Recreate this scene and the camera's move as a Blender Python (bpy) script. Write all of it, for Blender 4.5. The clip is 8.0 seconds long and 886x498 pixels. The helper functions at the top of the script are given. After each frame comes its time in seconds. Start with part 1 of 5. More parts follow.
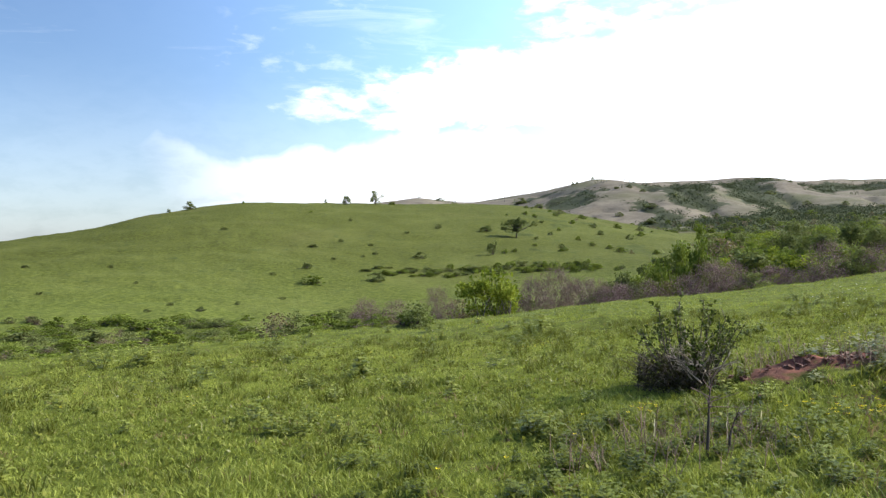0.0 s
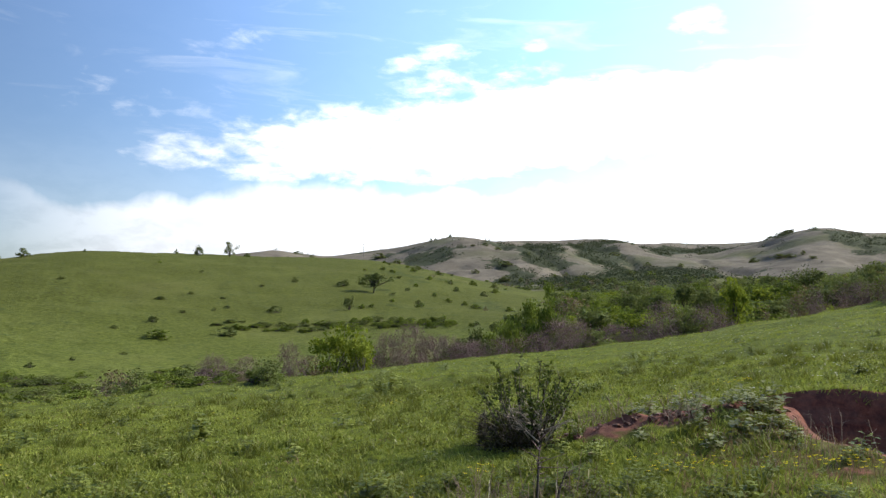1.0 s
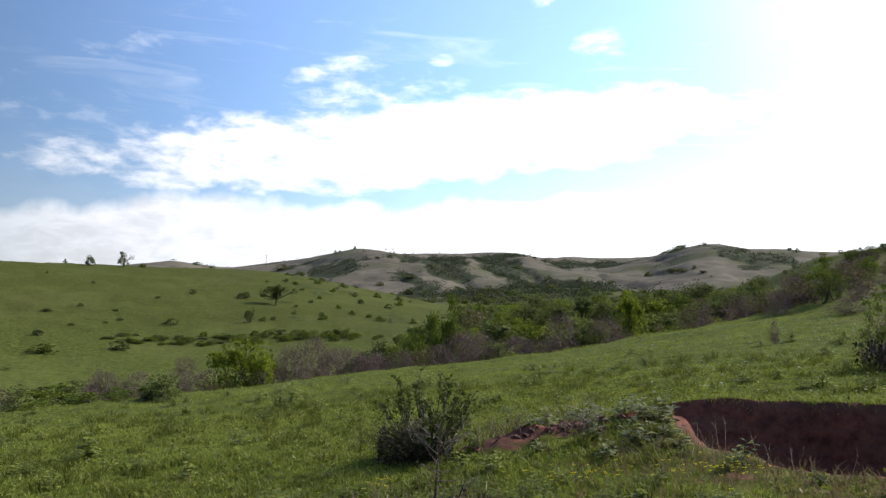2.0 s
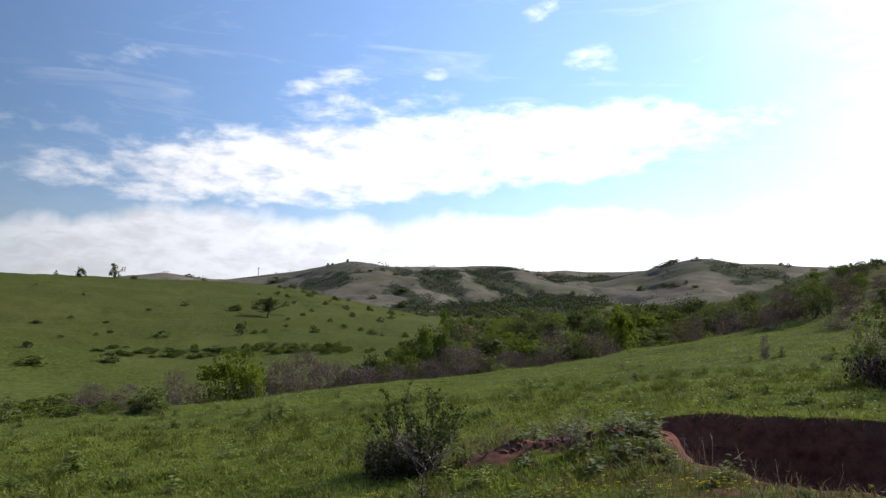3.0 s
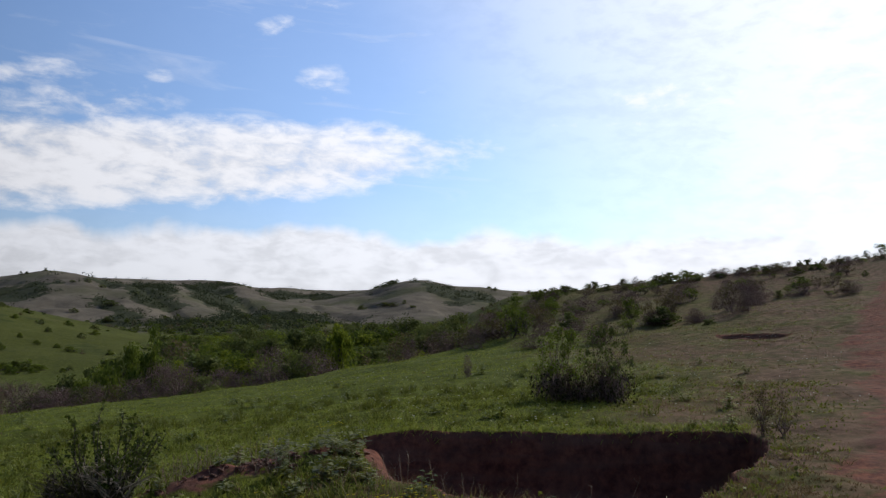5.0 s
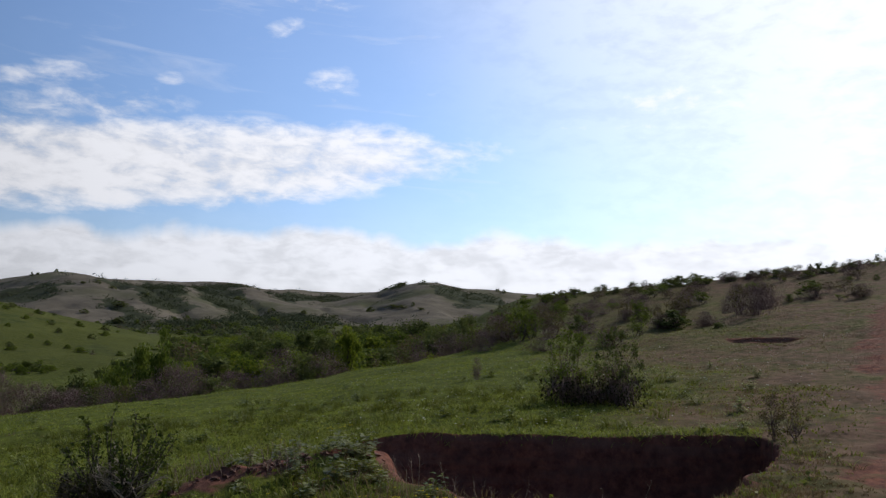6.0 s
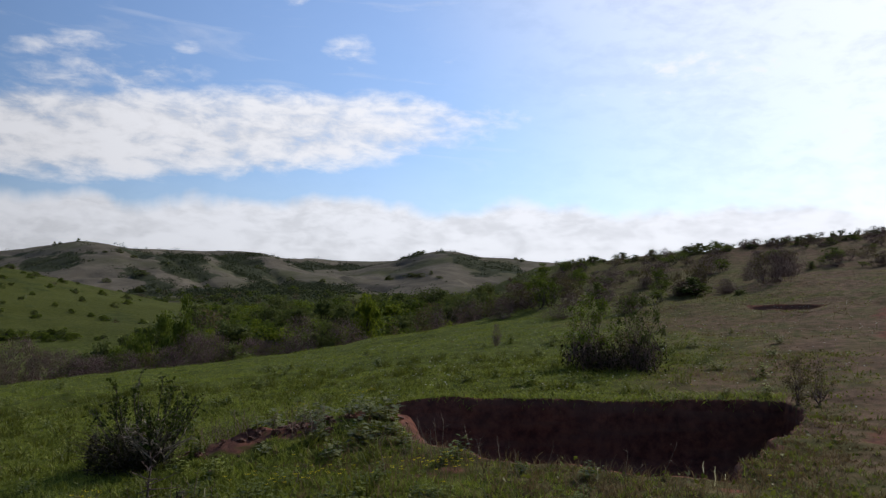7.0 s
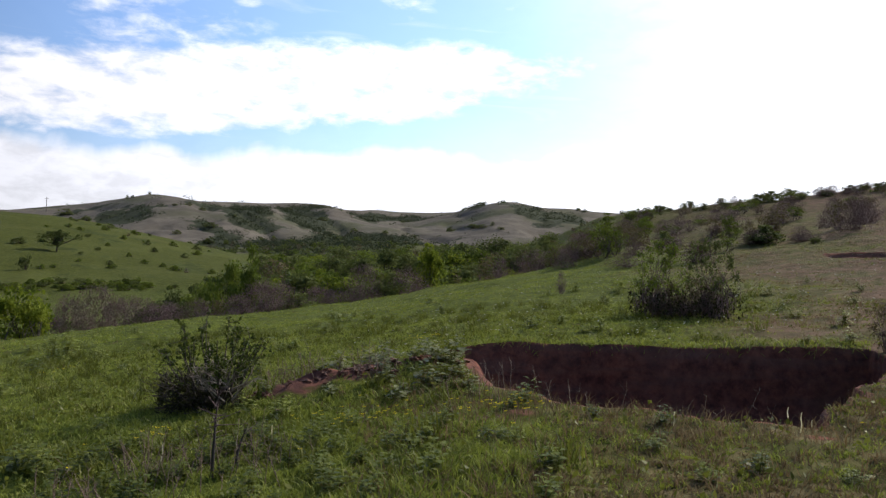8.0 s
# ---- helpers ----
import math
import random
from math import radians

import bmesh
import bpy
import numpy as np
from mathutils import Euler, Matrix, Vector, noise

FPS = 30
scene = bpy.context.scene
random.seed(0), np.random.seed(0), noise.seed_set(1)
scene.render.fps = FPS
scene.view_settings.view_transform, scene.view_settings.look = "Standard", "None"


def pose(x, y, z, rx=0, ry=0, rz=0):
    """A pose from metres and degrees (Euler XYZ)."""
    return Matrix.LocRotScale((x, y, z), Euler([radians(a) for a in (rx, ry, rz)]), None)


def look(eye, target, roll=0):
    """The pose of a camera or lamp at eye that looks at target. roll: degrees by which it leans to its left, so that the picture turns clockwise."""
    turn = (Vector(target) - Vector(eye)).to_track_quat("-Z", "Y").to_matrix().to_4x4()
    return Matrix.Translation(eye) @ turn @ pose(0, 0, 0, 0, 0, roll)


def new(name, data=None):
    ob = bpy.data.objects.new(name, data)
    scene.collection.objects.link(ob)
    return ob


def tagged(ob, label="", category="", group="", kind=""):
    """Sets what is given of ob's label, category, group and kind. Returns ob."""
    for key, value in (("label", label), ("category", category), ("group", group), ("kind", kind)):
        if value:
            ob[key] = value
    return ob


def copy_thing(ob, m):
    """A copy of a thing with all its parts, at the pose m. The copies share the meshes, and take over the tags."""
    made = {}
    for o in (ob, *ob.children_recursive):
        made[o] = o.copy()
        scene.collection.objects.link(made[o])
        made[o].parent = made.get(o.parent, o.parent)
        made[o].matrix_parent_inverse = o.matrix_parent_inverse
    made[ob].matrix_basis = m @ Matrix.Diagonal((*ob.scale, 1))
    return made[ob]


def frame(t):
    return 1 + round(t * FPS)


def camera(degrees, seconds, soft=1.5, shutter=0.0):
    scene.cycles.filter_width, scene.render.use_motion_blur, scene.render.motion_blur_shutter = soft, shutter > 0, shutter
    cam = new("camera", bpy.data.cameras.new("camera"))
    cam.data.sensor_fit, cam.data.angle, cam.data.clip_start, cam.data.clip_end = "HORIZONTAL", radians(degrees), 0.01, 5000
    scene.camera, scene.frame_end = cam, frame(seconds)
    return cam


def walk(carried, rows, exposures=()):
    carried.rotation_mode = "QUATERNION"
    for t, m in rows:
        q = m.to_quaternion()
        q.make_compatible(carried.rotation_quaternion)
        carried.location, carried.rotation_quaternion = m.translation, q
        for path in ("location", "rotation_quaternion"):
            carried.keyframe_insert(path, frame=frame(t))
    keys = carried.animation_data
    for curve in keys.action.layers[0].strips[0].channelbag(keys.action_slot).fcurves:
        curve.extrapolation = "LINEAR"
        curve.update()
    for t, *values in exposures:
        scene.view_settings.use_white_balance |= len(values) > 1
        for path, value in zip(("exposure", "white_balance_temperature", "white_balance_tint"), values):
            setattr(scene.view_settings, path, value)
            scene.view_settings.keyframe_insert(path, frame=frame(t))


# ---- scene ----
cam = camera(58.5, 8.0, soft=1.35)
PATH = [
    (0, pose(0.000, 0.000, 1.450, 90.00, 0.29, 0.00)),
    (0.5, pose(0.063, -0.057, 1.487, 92.73, -0.28, -5.04)),
    (1, pose(0.135, -0.079, 1.515, 93.98, -0.53, -10.24)),
    (1.5, pose(0.145, -0.059, 1.516, 92.69, -0.17, -15.31)),
    (1.7, pose(0.156, -0.065, 1.520, 93.77, -0.33, -16.28)),
    (2.8, pose(0.206, -0.098, 1.526, 95.73, -0.56, -17.76)),
    (3, pose(0.214, -0.103, 1.530, 95.91, -0.78, -17.67)),
    (3.5, pose(0.291, -0.171, 1.547, 96.71, -0.28, -22.25)),
    (4, pose(0.306, -0.199, 1.582, 98.97, -0.30, -33.60)),
    (4.5, pose(0.310, -0.223, 1.586, 98.69, -0.56, -37.83)),
    (4.7, pose(0.313, -0.221, 1.582, 97.60, -0.84, -37.92)),
    (5.8, pose(0.271, -0.232, 1.573, 97.61, -1.17, -36.16)),
    (6, pose(0.266, -0.224, 1.577, 97.63, -1.21, -36.96)),
    (6.5, pose(0.266, -0.198, 1.579, 98.05, -1.33, -36.20)),
    (7, pose(0.254, -0.147, 1.521, 95.34, -1.20, -35.66)),
    (7.5, pose(0.242, 0.000, 1.452, 92.23, 0.39, -34.41)),
    (8, pose(0.372, 0.118, 1.408, 91.72, -1.26, -31.20)),
]
# the clip's camera closes down as the bright sky fills the picture and opens again at the end
EXPOSURES = [
    (0, 1.1, 6500, 10), (0.5, 0.95, 6500, 10), (1, 0.64, 6500, 10.5), (1.5, 0.44, 6500, 11), (3, -0.02, 6500, 12), (3.5, -0.12, 6500, 12.5), (4, -0.31, 6500, 13),
    (4.5, -0.62, 6500, 12.5), (6.5, -0.69, 6500, 12.5), (7, -0.76, 6500, 12.5), (7.5, -0.5, 6500, 13), (8, -0.05, 6500, 14.5),
]
walk(cam, PATH, EXPOSURES)

# ---- sun and sky ----
SUN_AZ, SUN_EL = -80.0, 35.0        # degrees left of the first view, and above the horizon


def heading(az, el=0.0):
    a, e = radians(az), radians(el)
    return Vector((-math.sin(a) * math.cos(e), math.cos(a) * math.cos(e), math.sin(e)))


sun = new("sun", bpy.data.lights.new("sun", "SUN"))
sun.data.energy, sun.data.angle, sun.data.color = 5.0, radians(0.6), (1.0, 0.93, 0.80)
sun.matrix_world = look((0, 0, 60), Vector((0, 0, 60)) - heading(SUN_AZ, SUN_EL))


class Nodes:
    """Short hand for building node trees."""

    def __init__(self, tree):
        self.tree = tree

    def add(self, kind, values=None, **settings):
        n = self.tree.nodes.new(kind)
        for k, v in settings.items():
            setattr(n, k, v)
        for k, v in (values or {}).items():
            if isinstance(v, bpy.types.NodeSocket):
                self.tree.links.new(v, n.inputs[k])
            else:
                n.inputs[k].default_value = v
        return n

    def math(self, op, a, b=0.0, c=0.0, clamp=False):
        return self.add("ShaderNodeMath", {0: a, 1: b, 2: c}, operation=op, use_clamp=clamp).outputs[0]

    def noise(self, vector, scale, detail=4.0, rough=0.55, distort=0.0):
        return self.add("ShaderNodeTexNoise", {"Vector": vector, "Scale": scale, "Detail": detail, "Roughness": rough, "Distortion": distort}).outputs["Fac"]

    def ramp(self, x, low, high, a=0.0, b=1.0):
        return self.add("ShaderNodeMapRange", {"Value": x, "From Min": low, "From Max": high, "To Min": a, "To Max": b}, interpolation_type="SMOOTHSTEP").outputs[0]

    def mix(self, f, a, b):
        return self.add("ShaderNodeMix", {0: f, 6: a, 7: b}, data_type="RGBA").outputs[2]


world = bpy.data.worlds.new("sky")
scene.world = world
world.use_nodes = True
world.node_tree.nodes.clear()
w = Nodes(world.node_tree)
sky = w.add("ShaderNodeTexSky", sky_type="NISHITA", sun_disc=False, sun_elevation=radians(SUN_EL), sun_rotation=radians(-SUN_AZ), air_density=1.0, dust_density=1.2, ozone_density=2.0)
way = w.add("ShaderNodeTexCoord").outputs["Generated"]
sep = w.add("ShaderNodeSeparateXYZ", {0: way})
azim = w.math("MULTIPLY", w.math("ARCTAN2", w.math("MULTIPLY", sep.outputs[0], -1.0), sep.outputs[1]), 57.2958)
elev = w.math("MULTIPLY", w.math("ARCSINE", sep.outputs[2]), 57.2958)
flat = w.add("ShaderNodeCombineXYZ", {0: azim, 1: w.math("MULTIPLY", elev, 2.3), 2: 0.0}).outputs[0]
# cloud banks: azimuth, elevation, half width, half height, tilt, density
BANKS = [
    (-15, 12.4, 27, 3.5, -0.09, 0.92), (-30, 14.4, 9, 2.3, -0.04, 0.75), (-12, 15.6, 8, 2.2, -0.14, 0.56),
    (-28.3, 18.8, 2.8, 1.8, 0.0, 0.48), (-26.6, 24.6, 3.4, 1.6, 0.1, 0.54), (-24.6, 22.6, 2.2, 0.9, -0.3, 0.48),
    (-44, 17.2, 5.0, 1.0, 0.2, 0.50), (-54, 17.6, 7.0, 2.4, -0.05, 0.66), (-17, 18.4, 1.6, 0.7, 0.0, 0.46), (-36, 18.6, 1.4, 0.6, 0.0, 0.46),
    (8, 14.5, 15, 5.0, -0.2, 0.34), (-64, 12.5, 14, 5, 0.0, 0.5), (-9, 17.4, 5.0, 1.3, -0.2, 0.5), (-2, 18.2, 1.8, 0.8, 0.0, 0.48), (3.5, 18.4, 3.0, 0.8, 0.0, 0.4), (-85, 24, 22, 10, 0.0, 0.5),
]
low = w.math("ADD", elev, w.math("MULTIPLY", w.math("MAXIMUM", azim, 0.0), 0.08))
line = w.add("ShaderNodeCombineXYZ", {0: azim, 1: w.math("MULTIPLY", elev, 0.6), 2: 7.0}).outputs[0]
heap = w.math("ADD", w.math("MULTIPLY", w.math("SUBTRACT", w.noise(line, 0.09, 2.0, 0.5), 0.5), 5.0), w.math("MULTIPLY", w.math("SUBTRACT", w.noise(line, 0.33, 4.0, 0.5, 0.3), 0.5), 2.4))
bank = w.math("MULTIPLY", w.ramp(w.math("SUBTRACT", low, heap), 9.0, 7.5), w.ramp(azim, 27.0, 6.0, 0.0, 0.95))
total = w.math("MULTIPLY", w.ramp(low, 11.5, 4.5), 0.3)
for a, e, ra, re, tilt, dense in BANKS:
    da = w.math("SUBTRACT", azim, a)
    de = w.math("SUBTRACT", w.math("SUBTRACT", elev, e), w.math("MULTIPLY", da, tilt))
    far = w.math("ADD", w.math("POWER", w.math("DIVIDE", w.math("ABSOLUTE", da), ra), 2.0), w.math("POWER", w.math("DIVIDE", w.math("ABSOLUTE", de), re), 2.0))
    total = w.math("MAXIMUM", total, w.math("MULTIPLY", w.ramp(far, 1.7, 0.0), dense))
billow = w.noise(flat, 0.14, 10.0, 0.58, 0.25)
puff = w.noise(flat, 0.42, 9.0, 0.6, 0.3)
streak = w.noise(w.add("ShaderNodeVectorMath", {0: flat, 1: (0.45, 1.3, 1.0)}, operation="MULTIPLY").outputs[0], 0.3, 6.0, 0.6, 0.5)
wisp = w.noise(w.add("ShaderNodeVectorMath", {0: flat, 1: (0.35, 1.0, 1.0)}, operation="MULTIPLY").outputs[0], 0.22, 7.0, 0.6, 0.8)
rag = w.math("ADD", w.math("MULTIPLY", w.math("SUBTRACT", billow, 0.5), 1.2), w.math("ADD", w.math("MULTIPLY", w.math("SUBTRACT", puff, 0.5), 1.0), w.math("MULTIPLY", w.math("SUBTRACT", streak, 0.5), 0.3)))
body = w.math("ADD", total, w.math("MULTIPLY", rag, w.ramp(total, 0.15, 0.6, 0.4, 1.0)))
cover = w.math("MAXIMUM", w.ramp(body, 0.29, 0.97), bank)
thin = w.math("MULTIPLY", w.ramp(wisp, 0.48, 0.8), 0.26)
toward = w.add("ShaderNodeVectorMath", {0: way, 1: heading(SUN_AZ, SUN_EL)}, operation="DOT_PRODUCT").outputs["Value"]
veil = w.math("ADD", w.ramp(toward, 0.70, 0.985, 0.0, 0.75), w.ramp(elev, 14.0, 0.0, 0.03, 0.3))
cover = w.math("MAXIMUM", w.math("MAXIMUM", cover, thin), veil)
white = w.ramp(toward, -0.2, 0.85, 6.0, 14.5)
# thick cloud is a little grey below its lit tops
shade = w.math("MULTIPLY", w.ramp(w.math("ADD", billow, w.math("MULTIPLY", puff, 0.9)), 0.72, 1.08, 0.82, 1.02), w.ramp(w.math("SUBTRACT", low, heap), 3.0, 8.0, 0.96, 1.0))
cloud = w.add("ShaderNodeVectorMath", {0: (0.955, 0.987, 1.045), "Scale": w.math("MULTIPLY", white, shade)}, operation="SCALE").outputs[0]
blue = w.add("ShaderNodeVectorMath", {0: sky.outputs[0], 1: (0.94, 1.12, 1.33)}, operation="MULTIPLY").outputs[0]
blue = w.add("ShaderNodeVectorMath", {0: blue, "Scale": w.ramp(toward, -0.15, 0.75, 0.56, 1.75)}, operation="SCALE").outputs[0]
w.add("ShaderNodeOutputWorld", {0: w.add("ShaderNodeBackground", {0: w.mix(cover, blue, cloud), 1: 0.11}).outputs[0]})

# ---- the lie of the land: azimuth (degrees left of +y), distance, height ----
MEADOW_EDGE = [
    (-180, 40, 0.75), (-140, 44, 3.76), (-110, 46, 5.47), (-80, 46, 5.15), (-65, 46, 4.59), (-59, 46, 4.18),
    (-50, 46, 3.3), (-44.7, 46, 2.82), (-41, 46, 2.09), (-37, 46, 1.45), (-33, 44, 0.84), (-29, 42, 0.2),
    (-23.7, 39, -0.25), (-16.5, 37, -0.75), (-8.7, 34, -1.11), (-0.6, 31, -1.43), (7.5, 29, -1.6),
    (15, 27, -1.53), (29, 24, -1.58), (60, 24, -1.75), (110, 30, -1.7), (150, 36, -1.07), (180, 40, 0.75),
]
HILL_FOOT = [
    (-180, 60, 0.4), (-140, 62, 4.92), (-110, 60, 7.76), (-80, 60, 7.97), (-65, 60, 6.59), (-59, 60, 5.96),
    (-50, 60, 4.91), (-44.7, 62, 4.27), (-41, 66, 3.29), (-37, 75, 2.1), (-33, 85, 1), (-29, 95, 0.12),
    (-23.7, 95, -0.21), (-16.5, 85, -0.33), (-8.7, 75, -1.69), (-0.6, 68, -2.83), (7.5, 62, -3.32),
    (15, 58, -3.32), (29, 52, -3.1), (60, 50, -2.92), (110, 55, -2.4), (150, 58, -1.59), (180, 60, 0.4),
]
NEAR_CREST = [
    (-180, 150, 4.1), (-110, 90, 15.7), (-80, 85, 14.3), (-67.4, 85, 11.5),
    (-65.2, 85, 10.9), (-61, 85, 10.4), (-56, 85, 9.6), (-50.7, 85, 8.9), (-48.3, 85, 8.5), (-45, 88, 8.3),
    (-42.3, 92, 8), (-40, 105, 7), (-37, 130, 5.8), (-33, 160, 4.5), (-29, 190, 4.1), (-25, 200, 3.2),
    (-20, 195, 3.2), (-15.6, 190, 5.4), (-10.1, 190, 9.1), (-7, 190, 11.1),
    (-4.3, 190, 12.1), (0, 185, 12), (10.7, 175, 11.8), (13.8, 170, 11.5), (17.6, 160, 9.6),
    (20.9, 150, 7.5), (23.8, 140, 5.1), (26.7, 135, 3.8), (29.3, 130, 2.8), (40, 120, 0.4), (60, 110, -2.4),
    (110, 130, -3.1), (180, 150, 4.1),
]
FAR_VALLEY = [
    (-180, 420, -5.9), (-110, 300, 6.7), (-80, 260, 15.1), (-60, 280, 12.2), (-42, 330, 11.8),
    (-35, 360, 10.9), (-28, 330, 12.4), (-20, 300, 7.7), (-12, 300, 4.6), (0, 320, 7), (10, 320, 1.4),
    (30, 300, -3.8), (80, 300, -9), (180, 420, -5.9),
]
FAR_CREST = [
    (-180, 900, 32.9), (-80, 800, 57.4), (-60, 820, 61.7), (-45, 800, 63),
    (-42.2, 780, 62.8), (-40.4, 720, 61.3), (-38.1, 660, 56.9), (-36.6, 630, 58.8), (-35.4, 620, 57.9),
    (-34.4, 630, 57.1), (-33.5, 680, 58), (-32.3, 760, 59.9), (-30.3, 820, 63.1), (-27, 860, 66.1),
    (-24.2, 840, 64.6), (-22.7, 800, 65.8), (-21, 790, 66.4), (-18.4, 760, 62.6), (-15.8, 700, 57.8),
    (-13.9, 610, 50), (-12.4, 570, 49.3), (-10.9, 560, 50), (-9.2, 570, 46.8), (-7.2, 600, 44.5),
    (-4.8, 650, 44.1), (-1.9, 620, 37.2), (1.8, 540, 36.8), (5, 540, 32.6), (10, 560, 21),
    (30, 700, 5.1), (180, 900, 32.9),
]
GRID = np.arange(-180, 180.01, 0.25)


def smooth_line(rows, column, sigma=0.45):
    """A table's column as an even run round the circle, with its corners rounded."""
    a = np.array(rows, float)
    v = np.interp(GRID, a[:, 0], a[:, column])
    k = np.arange(-8, 9) * 0.25
    g = np.exp(-0.5 * (k / sigma) ** 2)
    return np.convolve(np.concatenate([v[-9:-1], v, v[1:9]]), g / g.sum(), "valid")


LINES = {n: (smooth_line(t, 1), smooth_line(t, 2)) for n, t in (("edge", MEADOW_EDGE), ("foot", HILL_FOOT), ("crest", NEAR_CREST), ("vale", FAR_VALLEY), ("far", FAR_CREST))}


def value_noise(x, y, seed=0):
    """Smooth noise from 0 to 1 on a unit lattice."""
    xi, yi = np.floor(x).astype(np.int64), np.floor(y).astype(np.int64)
    fx, fy = x - xi, y - yi
    fx, fy = fx * fx * (3 - 2 * fx), fy * fy * (3 - 2 * fy)

    def lattice(a, b):
        h = (a * 374761393 + b * 668265263 + seed * 974711) & 0xFFFFFFFF
        h = ((h ^ (h >> 13)) * 1274126177) & 0xFFFFFFFF
        return ((h ^ (h >> 16)) & 0xFFFF) / 65535.0

    return (lattice(xi, yi) * (1 - fx) + lattice(xi + 1, yi) * fx) * (1 - fy) + (lattice(xi, yi + 1) * (1 - fx) + lattice(xi + 1, yi + 1) * fx) * fy


def fractal(x, y, octaves=4, seed=0):
    total, size = np.zeros(np.shape(x)), 0.5
    for o in range(octaves):
        total = total + size * value_noise(x * 2 ** o + 17.3 * o, y * 2 ** o - 9.1 * o, seed + o)
        size *= 0.5
    return total / (1 - 0.5 ** octaves)


def step(t, a=0.0, b=1.0):
    t = np.clip((t - a) / (b - a), 0, 1)
    return t * t * (3 - 2 * t)


def polar(az, d):
    return -d * math.sin(radians(az)), d * math.cos(radians(az))


# the outline of the dug pit, and its spoil heap
PIT = [polar(a, d) for a, d in ((-32.6, 12.6), (-36, 12.6), (-40, 12.7), (-44.5, 12.7), (-50, 12.8), (-55, 13.0), (-60, 13.3), (-61.2, 12.0), (-59.2, 9.4), (-57.4, 7.9), (-52, 7.7), (-46.6, 7.9), (-40.7, 8.2), (-36.7, 8.9), (-33.6, 10.3))]
HEAPS = [(polar(-23.2, 9.3), 0.65, 0.13), (polar(-26.4, 9.6), 0.75, 0.14), (polar(-29.6, 10.0), 0.9, 0.12), (polar(-31.6, 10.0), 0.6, 0.04)]
BARE = [(3.45, 9.15, 0.42), (3.9, 9.4, 0.35), (4.42, 5.84, 0.26), (4.75, 5.9, 0.22), (6.3, 3.99, 0.24), (5.9, 8.7, 0.4)]
LEDGE = (polar(-57.2, 35.2), polar(-61.7, 34.6))


def outline_distance(x, y, shape):
    """Metres inside a closed outline (negative outside)."""
    best, inside = np.full(np.shape(x), 1e9), np.zeros(np.shape(x), bool)
    for (x0, y0), (x1, y1) in zip(shape, shape[1:] + shape[:1]):
        dx, dy = x1 - x0, y1 - y0
        t = np.clip(((x - x0) * dx + (y - y0) * dy) / (dx * dx + dy * dy), 0, 1)
        best = np.minimum(best, np.hypot(x - x0 - t * dx, y - y0 - t * dy))
        if dy:
            inside ^= ((y0 > y) != (y1 > y)) & (x < dx * (y - y0) / dy + x0)
    return np.where(inside, best, -best)


def pit_inside(x, y):
    """Metres inside the pit's uneven rim."""
    return outline_distance(x, y, PIT) + 0.42 * (fractal(x * 1.3, y * 1.3, 3, 5) - 0.5) + 0.05 * (value_noise(x * 6, y * 6, 8) - 0.5)


def pit_depth(x, y):
    """How far the pit is dug at a place: steep at the back and right, a slope of loose earth at its left end and front."""
    d = pit_inside(x, y)
    az = np.degrees(np.arctan2(-x, y))
    reach = np.hypot(x, y)
    loose = step(az, -38.5, -34.0) * step(reach, 13.2, 11.0)
    front = step(reach, 10.4, 8.8) * 0.5
    wide = 0.13 + 1.5 * loose + 0.5 * front
    steep = step(d / wide) ** 0.8
    return (1.4 - 0.35 * loose) * (0.66 * steep + 0.34 * step(d / (wide + 0.7)))


# far spurs: from, to, height, half width
SPURS = [(103.0, 545.0, 118.0, 325.0, 9, 30), (171.0, 560.0, 143.0, 360.0, 8, 20), (245.0, 600.0, 205.0, 425.0, 6, 24), (350.0, 560.0, 315.0, 420.0, 5, 40)]
TRACK = [(-6.0, -7.5), (2.0, -3.2), (10.5, 2.6), (28.0, 11.0), (54.0, 21.0), (82.0, 29.5), (120.0, 36.0)]


def track_mask(x, y):
    """The worn earth track that climbs the slope on the right."""
    best = np.full(np.shape(x), 1e9)
    for (x0, y0), (x1, y1) in zip(TRACK, TRACK[1:]):
        dx, dy = x1 - x0, y1 - y0
        t = np.clip(((x - x0) * dx + (y - y0) * dy) / (dx * dx + dy * dy), 0, 1)
        best = np.minimum(best, np.hypot(x - x0 - t * dx, y - y0 - t * dy))
    return step(2.6 - best + 1.6 * (fractal(x / 2.2, y / 2.2, 3, 73) - 0.5), 0.0, 1.2)


